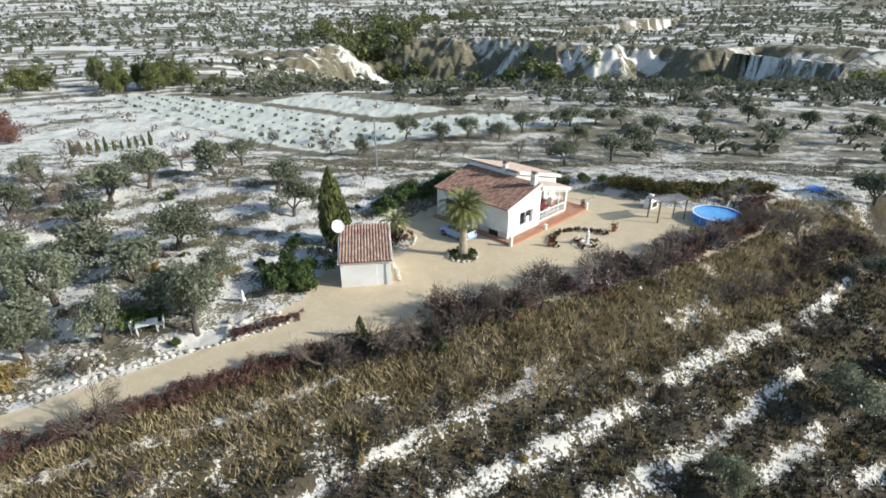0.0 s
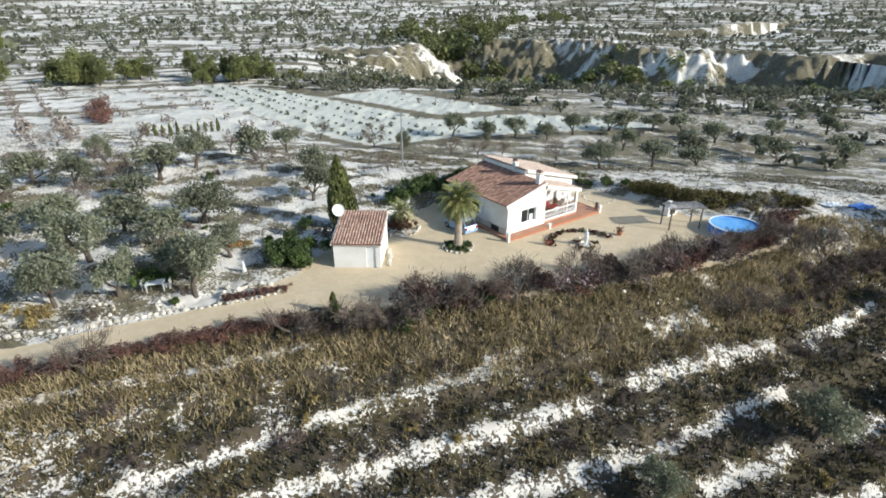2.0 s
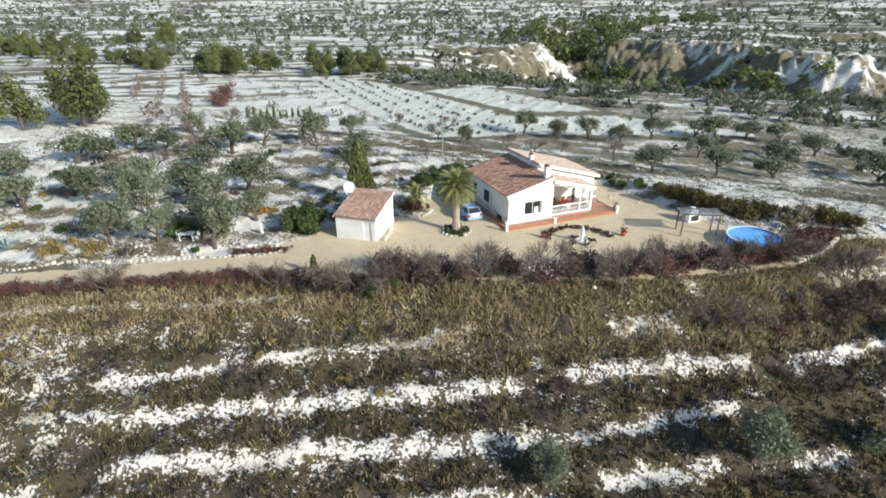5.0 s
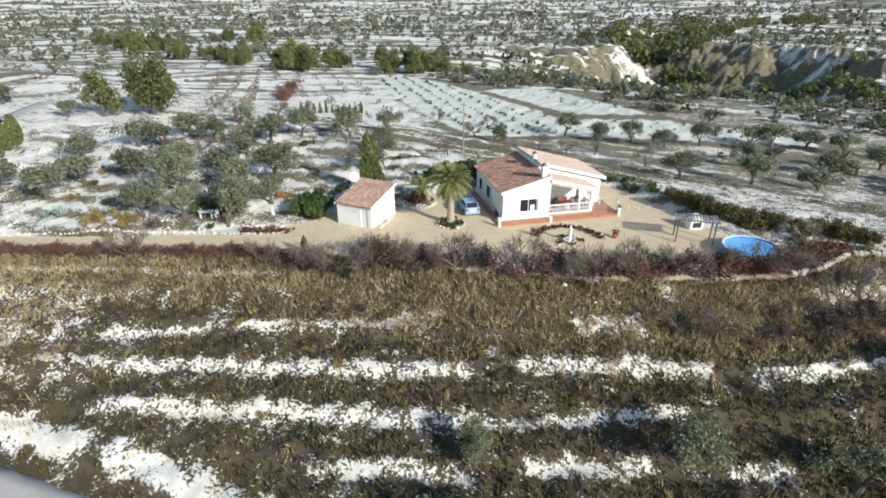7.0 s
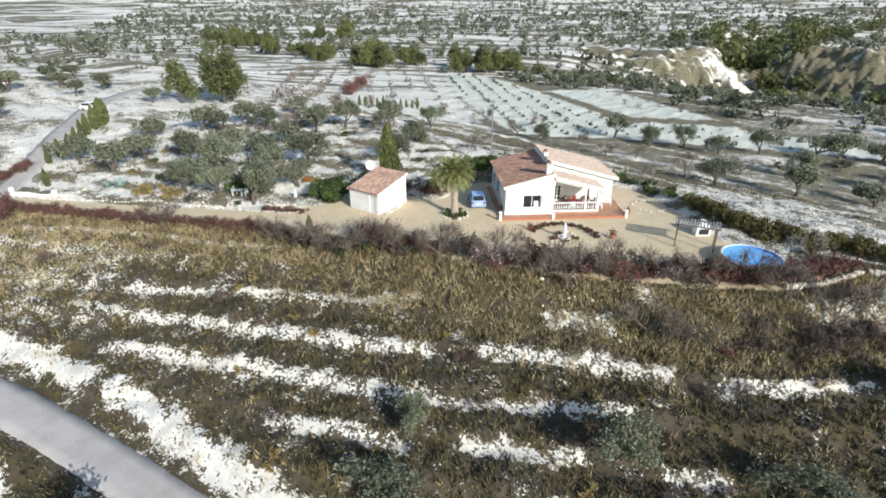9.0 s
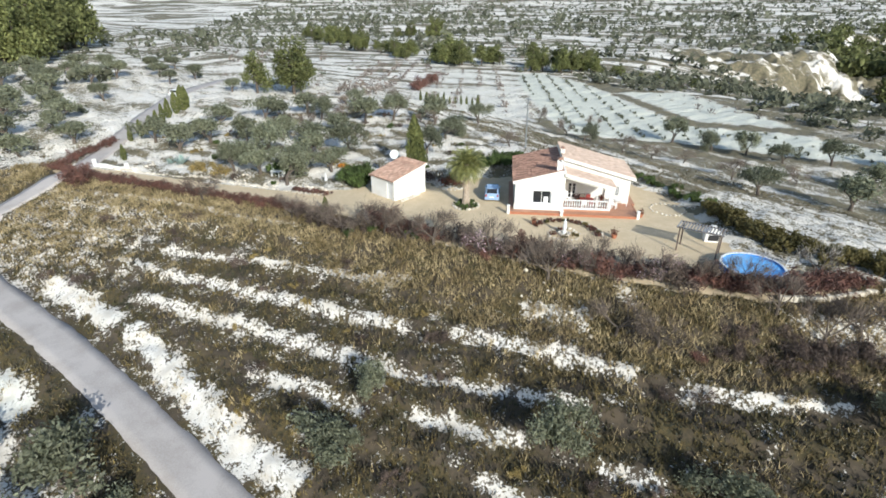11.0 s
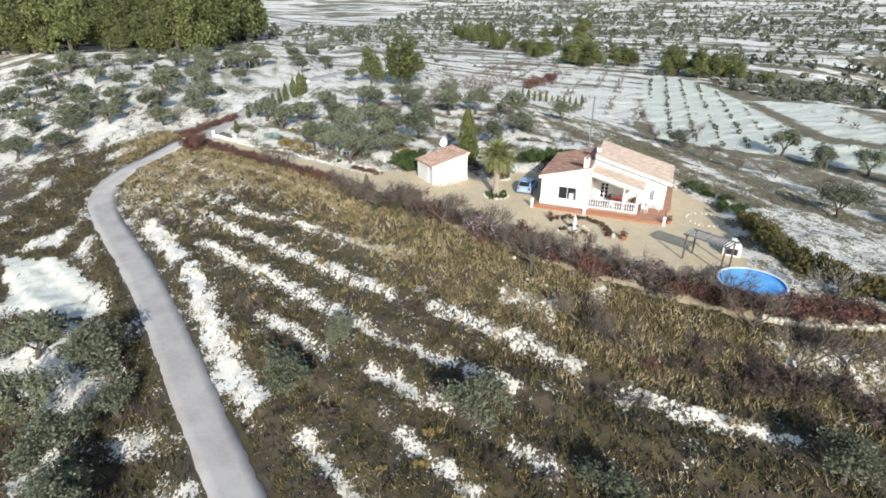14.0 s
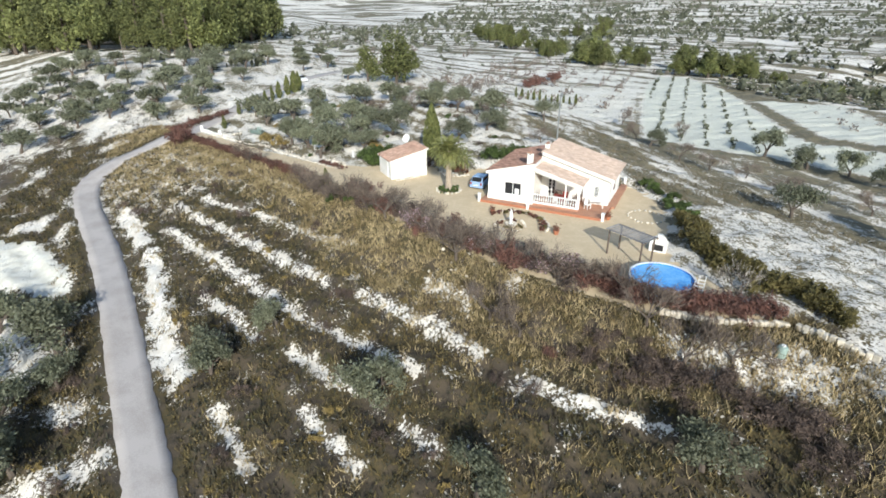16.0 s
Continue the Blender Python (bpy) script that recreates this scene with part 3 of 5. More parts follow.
def mesh_part(name, verts, faces, material, parent, label=""):
    ob = new(name, raw_mesh(name, verts, faces, material))
    ob.parent = parent
    if label:
        ob["label"] = label
    return ob


roof_left = slope("roof", -0.15, 4.9, roof_a, -0.12, 9.55, 0.10, M_TILE, house, "weathered red clay tile roof")
sa = math.hypot(1, 0.262)
barrel_tiles("roof_tiles", (4.9, -0.14, roof_a(4.9) + 0.10), (-1 / sa, 0, -0.262 / sa), (0, 1, 0), 40, 13, 0.242, 0.405, M_TILE, roof_left, 1)
roof_right = slope("roof", 4.85, 12.62, roof_b, 2.75, 9.6, 0.10, M_TILE_PALE, house, "sun-bleached clay tile roof")
sb = math.hypot(1, 0.268)
barrel_tiles("roof_tiles", (4.85, 2.75, roof_b(4.85) + 0.10), (1 / sb, 0, -0.268 / sb), (0, 1, 0), 28, 20, 0.245, 0.403, M_TILE_PALE, roof_right, 2)


def roof_p(u):
    return 3.72 - 0.255 * (u - 5.1)


roof_porch = slope("porch_roof", 5.1, 10.05, roof_p, -0.15, 2.75, 0.10, M_TILE_PALE, house, "low tiled roof over the porch")
sp = math.hypot(1, 0.255)
barrel_tiles("roof_tiles", (5.1, -0.15, roof_p(5.1) + 0.10), (1 / sp, 0, -0.255 / sp), (0, 1, 0), 12, 13, 0.242, 0.40, M_TILE_PALE, roof_porch, 3)
# white verges along the gable ends and the porch front beam
for u0, u1, fun, v0, v1 in ((-0.17, 5.0, roof_a, -0.16, -0.02), (5.02, 12.66, roof_b, 2.66, 2.80), (5.02, 10.1, roof_p, -0.22, -0.10)):
    slope("verge", u0, u1, lambda u, f=fun: f(u) - 0.14, v0, v1, 0.30, M_WALL, house)
slope("beam", 5.1, 9.95, lambda u: roof_p(u) - 0.36, 0.0, 0.22, 0.35, M_WALL, house)
slope("soffit", 5.1, 9.95, lambda u: roof_p(u) - 0.06, 0.23, 2.98, 0.05, M_WOOD, house, "dark timber porch ceiling")
# porch: floor, corner pillars, balustrade
boxed("porch_floor", (5.1, 9.85, 0.02, 2.98, -0.34, 0.05), M_TERRA, house)
for u, v in ((9.62, 0.02), (9.62, 2.68), (8.35, 0.04)):
    w = 0.26 if u > 9 else 0.12
    boxed("pillar", (u, u + w, v, v + w, 0.05, roof_p(u) - 0.1), M_WALL, house, bevel=0.015)
bm = bmesh.new()
prism(bm, [(0.3, 2.52), (0.3, 2.1), (0.6, 2.35), (1.4, 2.45), (2.1, 2.35), (2.66, 2.1), (2.66, 2.52)], 9.66, 9.84, "x")
part("arch", bm, M_WALL, house)
boxed("balustrade_rail", (5.1, 9.62, 0.03, 0.21, 0.98, 1.08), M_WHITE, house, bevel=0.02)
boxed("balustrade_base", (5.1, 9.62, 0.03, 0.21, 0.05, 0.22), M_WHITE, house, bevel=0.015)
prof = [(0.05, 0.22), (0.05, 0.28), (0.03, 0.34), (0.075, 0.5), (0.06, 0.62), (0.03, 0.8), (0.05, 0.9), (0.05, 0.98)]


def turned(profile, sides=8, caps=True):
    """A turned shape from (radius, height) pairs."""
    bm = bmesh.new()
    rings = [[bm.verts.new((r * math.cos(6.2832 * i / sides), r * math.sin(6.2832 * i / sides), z)) for i in range(sides)] for r, z in profile]
    for a, b in zip(rings[:-1], rings[1:]):
        for i in range(sides):
            j = (i + 1) % sides
            bm.faces.new((a[i], a[j], b[j], b[i]))
    if caps:
        bm.faces.new(rings[-1])
        bm.faces.new(rings[0][::-1])
    return bm


first = part("baluster", turned(prof), M_WHITE, house)
first.location = (5.3, 0.12, 0)
for i in range(1, 19):
    ob = new("baluster", first.data)
    ob.parent, ob.location = house, (5.3 + 0.235 * i, 0.12, 0)
# the front window and its open shutter
win = boxed("window", (1.92, 3.73, 0.12, 0.16, 0.62, 1.94), M_GLASS, house, "dark window with a white frame")
for d in ((1.9, 3.75, 0.06, 0.22, 0.6, 0.66), (1.9, 3.75, 0.06, 0.22, 1.90, 1.96), (1.9, 1.96, 0.06, 0.22, 0.66, 1.90), (3.69, 3.75, 0.06, 0.22, 0.66, 1.90), (2.80, 2.85, 0.07, 0.21, 0.66, 1.90)):
    boxed("window_frame", d, M_WHITE, win)
boxed("curtain", (3.05, 3.5, 0.09, 0.115, 0.7, 1.3), M_WHITE, win, "white net curtain")
boxed("window_sill", (1.8, 3.85, -0.07, 0.055, 0.51, 0.595), M_WHITE, house)
boxed("shutter", (3.8, 4.4, -0.07, -0.02, 0.6, 1.96), M_WHITE, house, "open white shutter", bevel=0.01)
# french door in the porch
door = boxed("french_door", (5.78, 6.62, 3.10, 3.14, 0.06, 1.97), M_GLASS, house, "glazed white double door")
for d in ((5.75, 5.85, 3.05, 3.2, 0.06, 1.98), (6.55, 6.65, 3.05, 3.2, 0.06, 1.98), (6.14, 6.26, 3.05, 3.2, 0.06, 1.98), (5.85, 6.55, 3.06, 3.19, 0.06, 0.34), (5.85, 6.55, 3.06, 3.19, 1.88, 1.98), (5.85, 6.55, 3.07, 3.18, 0.72, 0.77), (5.85, 6.55, 3.07, 3.18, 1.12, 1.17), (5.85, 6.55, 3.07, 3.18, 1.5, 1.55)):
    boxed("door_frame", d, M_WHITE, door)
# small window with a grille on the main gable
win = boxed("window", (10.75, 11.15, 2.975, 2.99, 0.75, 1.75), M_GLASS, house, "narrow window with a white grille")
for i in range(5):
    boxed("bar", (10.75 + 0.09 * i, 10.78 + 0.09 * i, 2.93, 2.965, 0.72, 1.78), M_WHITE, win)
# shaded side: stone base, windows, dark plate painted as the cellar opening's shade
boxed("stone_base", (0.03, 0.097, 0.0, 9.4, -0.35, 0.42), M_WALL_B, house, "weathered stone base course")
for v0, v1, z0, z1 in ((4.1, 5.3, 0.75, 1.95), (7.0, 8.0, 0.75, 1.95)):
    win = boxed("window", (0.05, 0.09, v0, v1, z0, z1), M_GLASS, house, "side window with white shutters")
    boxed("shutter", (0.0, 0.05, v0 - 0.55, v0 - 0.02, z0, z1), M_WHITE, win)
    boxed("shutter", (0.0, 0.05, v1 + 0.02, v1 + 0.55, z0, z1), M_WHITE, win)
boxed("cellar_opening", (0.0, 0.03, 1.1, 2.2, -0.3, 0.35), M_DARK, house, "dark plate as the shade in a cellar vent")
win = boxed("window", (12.205, 12.24, 5.2, 6.3, 0.8, 1.9), M_GLASS, house, "end window with a white frame")
boxed("window_frame", (12.2, 12.26, 5.1, 5.2, 0.75, 1.95), M_WHITE, win)
# chimneys
for u, v, w, z0, z1 in ((4.42, 0.45, 0.26, 3.6, 5.0), (5.0, 4.5, 0.21, 4.0, 5.1)):
    ch = boxed("chimney", (u - w, u + w, v - w, v + w, z0, z1), M_WALL, house, "white chimney with a tiled hood", bevel=0.01)
    for du in (-1, 1):
        for dv in (-1, 1):
            boxed("pier", (u + du * w * 0.72 - 0.06, u + du * w * 0.72 + 0.06, v + dv * w * 0.72 - 0.06, v + dv * w * 0.72 + 0.06, z1, z1 + 0.22), M_WALL, ch)
    bm = bmesh.new()
    prism(bm, [(u - w * 1.2, z1 + 0.22), (u + w * 1.2, z1 + 0.22), (u, z1 + 0.44)], v - w * 1.15, v + w * 1.15)
    part("hood", bm, M_TILE, ch, "small clay tile hood")

# paved walk and terrace round the house
walk_way = empty("terrace", HOUSE, "raised terracotta terrace and walk round the house", "terrace", kind="structure")
for d in ((-0.5, 9.86, -0.88, -0.005, -0.4, -0.13), (9.865, 12.56, -0.88, 2.99, -0.4, -0.13), (12.21, 12.95, 3.0, 11.4, -0.4, -0.14), (-0.5, 0.02, 0.0, 9.4, -0.4, -0.15)):
    boxed("paving", d, M_TERRA, walk_way, bevel=0.012)
for d in ((-0.56, 12.62, -0.97, -0.885, -0.42, -0.10), (12.57, 12.66, -0.88, 2.9, -0.42, -0.10)):
    boxed("kerb", d, M_POT, walk_way)
for u, v, h in ((-0.52, -0.92, 0.62), (4.9, -0.95, 0.25), (12.5, -0.9, 0.5), (12.6, 11.4, 0.62)):
    post = boxed("post", (u - 0.13, u + 0.13, v - 0.13, v + 0.13, -0.42, -0.1 + h), M_WALL, walk_way, "short white post", bevel=0.015)
    boxed("cap", (u - 0.17, u + 0.17, v - 0.17, v + 0.17, -0.1 + h, -0.02 + h), M_WHITE, post)


# ---- the garage ----
GARAGE = Matrix.Translation((-8.1, 36.95, 0)) @ Matrix.Rotation(radians(7.5), 4, "Z")
garage = empty("garage", GARAGE, "small white rendered garage with a clay tile roof", "garage")


def roof_g(y):
    return 1.82 + 0.215 * y


def garage_wall(outline, a0, a1, axis_name="y"):
    bm = bmesh.new()
    prism(bm, outline, a0, a1, axis_name)
    part("wall", bm, M_WALL, garage)


garage_wall([(0, -0.4), (2.75, -0.4), (2.75, 1.8), (0, 1.8)], 0, 0.2)
garage_wall([(3.55, -0.4), (3.95, -0.4), (3.95, 1.8), (3.55, 1.8)], 0, 0.2)
garage_wall([(2.75, 1.6), (3.55, 1.6), (3.55, 1.8), (2.75, 1.8)], 0, 0.2)
garage_wall([(0.2, -0.4), (4.7, -0.4), (4.7, roof_g(4.7)), (0.2, roof_g(0.2))], 0, 0.2, "x")
garage_wall([(0.2, -0.4), (4.7, -0.4), (4.7, roof_g(4.7)), (0.2, roof_g(0.2))], 3.75, 3.95, "x")
garage_wall([(0.2, -0.4), (3.75, -0.4), (3.75, roof_g(4.6)), (0.2, roof_g(4.6))], 4.5, 4.7)
boxed("door", (2.76, 3.54, 0.08, 0.13, -0.38, 1.59), M_WHITE, garage, "plain white door")
bm = bmesh.new()
prism(bm, [(-0.15, roof_g(-0.15)), (4.85, roof_g(4.85)), (4.85, roof_g(4.85) + 0.08), (-0.15, roof_g(-0.15) + 0.08)], -0.12, 4.07, "x")
roof = part("roof", bm, M_TILE_GARAGE, garage, "red clay tile roof")
sg = math.hypot(1, 0.215)
barrel_tiles("roof_tiles", (-0.14, 4.87, roof_g(4.87) + 0.08), (0, -1 / sg, -0.215 / sg), (1, 0, 0), 17, 13, 0.248, 0.395, M_TILE_GARAGE, roof, 4)
for x0, x1 in ((-0.17, -0.11), (4.06, 4.12)):
    bm = bmesh.new()
    prism(bm, [(-0.18, roof_g(-0.18) - 0.06), (4.88, roof_g(4.88) - 0.06), (4.88, roof_g(4.88) + 0.13), (-0.18, roof_g(-0.18) + 0.13)], x0, x1, "x")
    part("verge", bm, M_WALL, garage)

# ---- plants ----
RS = np.random.RandomState(11)


def frames(n, rs):
    """n random pairs of unit vectors at right angles."""
    a = rs.normal(size=(n, 3))
    a /= np.linalg.norm(a, axis=1)[:, None]
    b = np.cross(a, rs.normal(size=(n, 3)))
    b /= np.linalg.norm(b, axis=1)[:, None]
    return a, b


def leaves(centres, size, aspect, rs, along=None):
    """Small pointed leaves or twigs as rhombs round the given places; returns places and faces."""
    n = len(centres)
    a, b = frames(n, rs)
    if along is not None:
        a = along + 0.35 * a
        a /= np.linalg.norm(a, axis=1)[:, None]
        b = np.cross(a, rs.normal(size=(n, 3)))
        b /= np.linalg.norm(b, axis=1)[:, None]
    s = (size * (0.6 + 0.8 * rs.rand(n)))[:, None]
    v = np.stack([centres - a * s, centres + b * s * aspect, centres + a * s, centres - b * s * aspect], 1).reshape(-1, 3)
    return v, np.arange(4 * n).reshape(-1, 4)


def blob_points(n, blobs, rs, shell=0.55):
    """n places in a set of balls (x, y, z, radius), thicker towards their skins."""
    blobs = np.asarray(blobs, float)
    w = blobs[:, 3] ** 2
    k = rs.choice(len(blobs), n, p=w / w.sum())
    d = rs.normal(size=(n, 3))
    d /= np.linalg.norm(d, axis=1)[:, None]
    r = blobs[k, 3] * (shell + (1 - shell) * rs.rand(n)) * (0.85 + 0.3 * rs.rand(n))
    return blobs[k, :3] + d * r[:, None]


def tube(bm, p0, p1, r0, r1, sides=5):
    p0, p1 = Vector(p0), Vector(p1)
    q = (p1 - p0).to_track_quat("Z", "Y")
    rings = []
    for p, r in ((p0, r0), (p1, r1)):
        rings.append([bm.verts.new(p + q @ Vector((r * math.cos(6.2832 * i / sides), r * math.sin(6.2832 * i / sides), 0))) for i in range(sides)])
    for i in range(sides):
        j = (i + 1) % sides
        bm.faces.new((rings[0][i], rings[0][j], rings[1][j], rings[1][i]))
    bm.faces.new(rings[1])


def limbs(bm, p, d, length, radius, depth, rs, tips, spread=0.6, up=0.25):
    """Forking limbs that taper; the ends are gathered in tips."""
    q = p + d * length
    tube(bm, p, q, radius, radius * 0.68, 5 if depth > 1 else 3)
    if depth == 0:
        tips.append((np.array(q), np.array(d)))
        return
    for _ in range(2 if rs.rand() < 0.45 else 3):
        nd = (d + Vector(rs.normal(size=3)) * spread + Vector((0, 0, up))).normalized()
        limbs(bm, q, nd, length * (0.62 + 0.25 * rs.rand()), radius * 0.62, depth - 1, rs, tips, spread, up)


NOWHERE = Matrix.Translation((0, 0, -200))


def olive_tree(seed, n_leaf=3600, leaf=0.105, label="grey-green olive tree on rough ground", colour=None):
    """About 3.4 m high with a crown 1.8 m in radius; a short twisted trunk."""
    rs = np.random.RandomState(seed)
    tree = empty("olive_tree", NOWHERE, label, "tree", "olive trees round the house")
    bm, tips = bmesh.new(), []
    lean = Vector((0.15 * rs.normal(), 0.15 * rs.normal(), 1)).normalized()
    tube(bm, (0, 0, -0.3), lean * 0.75, 0.2, 0.15, 7)
    for _ in range(3):
        d = (lean + 0.75 * Vector((rs.normal(), rs.normal(), 0.3))).normalized()
        limbs(bm, lean * 0.7, d, 0.85, 0.10, 2, rs, tips, 0.5, 0.3)
    part("trunk", bm, M_BARK, tree)
    blobs = [(*(t + 0.1 * d), 0.5 + 0.3 * rs.rand()) for t, d in tips]
    blobs += [(0.9 * rs.normal() * 0.8, 0.9 * rs.normal() * 0.8, 2.05 + 0.5 * rs.rand(), 0.7 + 0.25 * rs.rand()) for _ in range(7)]
    v, f = leaves(blob_points(n_leaf, blobs, rs, 0.25), leaf, 0.5, rs)
    mesh_part("crown", v, f, colour or M_OLIVE, tree)
    return tree


def bare_tree(seed, label, twig=None, n_twig=750, blossom=0):
    """A leafless almond tree, about 3 m high."""
    rs = np.random.RandomState(seed)
    tree = empty("almond_tree", NOWHERE, label, "tree", "bare trees round the house")
    bm, tips = bmesh.new(), []
    lean = Vector((0.2 * rs.normal(), 0.2 * rs.normal(), 1)).normalized()
    tube(bm, (0, 0, -0.3), lean * 0.7, 0.13, 0.10, 6)
    for _ in range(4):
        d = (lean * 0.8 + 0.8 * Vector((rs.normal(), rs.normal(), 0.2))).normalized()
        limbs(bm, lean * 0.65, d, 0.8, 0.065, 3, rs, tips, 0.42, 0.25)
    part("trunk", bm, M_BARK, tree)
    tp, td = np.array([t for t, _ in tips]), np.array([d for _, d in tips])
    k = rs.randint(len(tp), size=n_twig)
    v, f = leaves(tp[k] + 0.22 * rs.normal(size=(n_twig, 3)), 0.24, 0.05, rs, td[k])
    tagged(mesh_part("twig_canopy", v, f, twig or M_TWIG, tree), kind="stuff")
    if blossom:
        k = rs.randint(len(tp), size=blossom)
        v, f = leaves(tp[k] + 0.25 * rs.normal(size=(blossom, 3)), 0.06, 0.8, rs)
        tagged(mesh_part("blossom", v, f, M_BLOSSOM, tree, "pale pink blossom"), kind="stuff")
    return tree


def shrub(name, seed, label, category, material, n=600, size=0.1, aspect=0.4, wide=0.8, high=1.0, group="", stems=7):
    """A bush of many fine leaves or twigs on a few stems."""
    rs = np.random.RandomState(seed)
    bush = empty(name, NOWHERE, label, category, group)
    bm = bmesh.new()
    for _ in range(stems):
        a, r = rs.rand() * 6.28, wide * 0.6 * rs.rand()
        tube(bm, (0.1 * rs.normal(), 0.1 * rs.normal(), -0.2), (r * math.cos(a), r * math.sin(a), high * (0.5 + 0.35 * rs.rand())), 0.03, 0.012, 3)
    part("woody_base", bm, M_BARK, bush)
    blobs = [(wide * 0.5 * rs.normal() * 0.8, wide * 0.5 * rs.normal() * 0.8, high * (0.25 + 0.45 * rs.rand()), high * (0.24 + 0.14 * rs.rand())) for _ in range(9)]
    p = blob_points(n, blobs, rs, 0.25)
    p[:, 2] = np.abs(p[:, 2])
    v, f = leaves(p, size, aspect, rs)
    tagged(mesh_part("foliage", v, f, material, bush), kind="stuff")
    return bush


def pine_tree(seed, label="tall dark green pine", n=1250):
    rs = np.random.RandomState(seed)
    tree = empty("pine_tree", NOWHERE, label, "tree", "pines")
    bm = bmesh.new()
    tube(bm, (0, 0, -0.5), (0.1, 0.1, 3), 0.26, 0.2, 7)
    tube(bm, (0.1, 0.1, 3), (0.2, 0, 6.4), 0.2, 0.08, 6)
    blobs = []
    for i in range(22):
        z = 1.3 + 5.0 * rs.rand()
        reach = (3.0 - 0.30 * z) * (0.35 + 0.75 * rs.rand())
        a = rs.rand() * 6.28
        q = (reach * math.cos(a), reach * math.sin(a), z + 0.3)
        tube(bm, (0.1, 0.05, z - 0.3), q, 0.06, 0.025, 4)
        blobs.append((*q, 0.95 + 0.45 * rs.rand()))
    part("trunk", bm, M_BARK, tree)
    v, f = leaves(blob_points(n, blobs, rs, 0.3), 0.21, 0.5, rs)
    mesh_part("crown", v, f, M_PINE, tree)
    return tree


def cypress_tree(seed, label, n=1700):
    """A slim column 1 m high by 0.28 m across, to be scaled."""
    rs = np.random.RandomState(seed)
    tree = empty("cypress_tree", NOWHERE, label, "tree", "cypresses")
    bm = bmesh.new()
    tube(bm, (0, 0, -0.05), (0, 0, 0.5), 0.03, 0.015, 6)
    part("trunk", bm, M_BARK, tree)
    z = rs.rand(n) ** 0.9
    a = rs.rand(n) * 6.283
    r = 0.15 * np.minimum(1, 0.45 + 2.2 * z) * (1 - z ** 2.2) ** 0.75 * (0.7 + 0.35 * rs.rand(n)) * (1 + 0.18 * np.sin(3 * a + 9 * z))
    p = np.c_[r * np.cos(a), r * np.sin(a), z]
    v, f = leaves(p, 0.035, 0.35, rs, np.tile([0.0, 0, 1.0], (n, 1)))
    mesh_part("crown", v, f, M_CYP, tree)
    return tree


def put(proto, x, y, scale, turn=None, rs=RS, label="", group="", dz=-0.05, tall=1.0):
    """A copy of a plant on the ground at (x, y)."""
    turn = rs.rand() * 360 if turn is None else turn
    wide = 1 + 0.12 * rs.normal()
    m = pose(x, y, z_at(x, y) + dz, 0, 0, turn) @ Matrix.Diagonal((scale * wide, scale / wide, scale * tall * (1 + 0.08 * rs.normal()), 1))
    ob = copy_thing(proto, m)
    return tagged(ob, label, group=group)


def drop_protos(*protos):
    for p in protos:
        for o in [*p.children_recursive, p]:
            bpy.data.objects.remove(o)


OLIVES = [(-32.6, 56.1, 1.15), (-18.2, 55.7, 1.15), (-23.4, 42.3, 1.2), (-15.1, 50, 0.95), (-27.5, 70.6, 0.95), (-46.8, 56.6, 0.9), (-28.6, 33.8, 1.45), (-26.4, 27.5, 0.9), (-22.8, 29.6, 0.9), (-17, 30.6, 1.1), (-17.5, 36.9, 0.9), (-41.9, 47.8, 1.0), (-7.2, 99.7, 1.35), (-0.4, 100.9, 1.0), (4.6, 103.0, 1.05), (10.8, 102.1, 0.95), (16.0, 107.6, 1.05), (-13.5, 82.4, 0.8), (17.9, 75.8, 1.05), (24.0, 95.9, 1.0)]
OLIVES_NORTH = [(23.5, 112.8), (27.1, 114.1), (32.2, 114.3), (38.2, 114.9), (26.1, 81.1), (35.7, 98.6), (34.0, 86.3), (47.5, 99.7), (48.7, 93.7), (63.0, 105.0), (60.9, 97.6), (75.8, 111.7), (48, 55.8), (76.6, 99.4), (67.9, 119.3), (42.8, 107.5), (54.8, 112.5), (87.1, 107.7)]
OLIVES_WEST = [(-28.1, 29), (-24.6, 37.2), (-37.2, 33.4), (-29.8, 39.8), (-40.8, 29.1), (-35.5, 37.9), (-49.4, 40.9), (-45.7, 42.5), (-47.4, 48), (-32.8, 46.2), (-34.5, 52), (-26.9, 60.7), (-50.5, 33.5), (-39.8, 24.3), (-46.6, 22.6), (-19.4, 33.5)]
SLOPE_OLIVES = [(18.5, 17.1, 1.15), (16.1, 22.5, 0.75), (27.2, 28.4, 1.05), (36.3, 32.4, 1.05), (40.5, 44, 1.0), (19.7, 3.4, 1.2), (14.5, 5.5, 0.9)]
protos = [olive_tree(s) for s in (1, 2, 3, 4)]
far_protos = [olive_tree(s, 1700, leaf=0.165) for s in (5, 6, 7)]
for i, (x, y, s) in enumerate(OLIVES):
    put(protos[i % 4], x, y, min(s, 1.2) * 1.18)
for i, (x, y) in enumerate(OLIVES_NORTH + OLIVES_WEST):
    put(far_protos[i % 3], x, y, 1.15 + 0.35 * RS.rand(), label="rounded olive tree in thin snow", dz=-0.35, tall=0.92)
for i, (x, y) in enumerate([(17.3, 2.5), (22.2, 4.4), (11.1, -0.4), (10.0, 4.3), (3.5, -2.2)]):
    put(protos[i % 4], x, y, 1.15 + 0.3 * RS.rand(), label="dark olive tree below the concrete lane", group="olive trees below the lane")
for i, (x, y, s) in enumerate(SLOPE_OLIVES):
    put(protos[i % 4], x, y, s * 1.0, label="olive tree on the terraced slope", group="olive trees on the terraces")
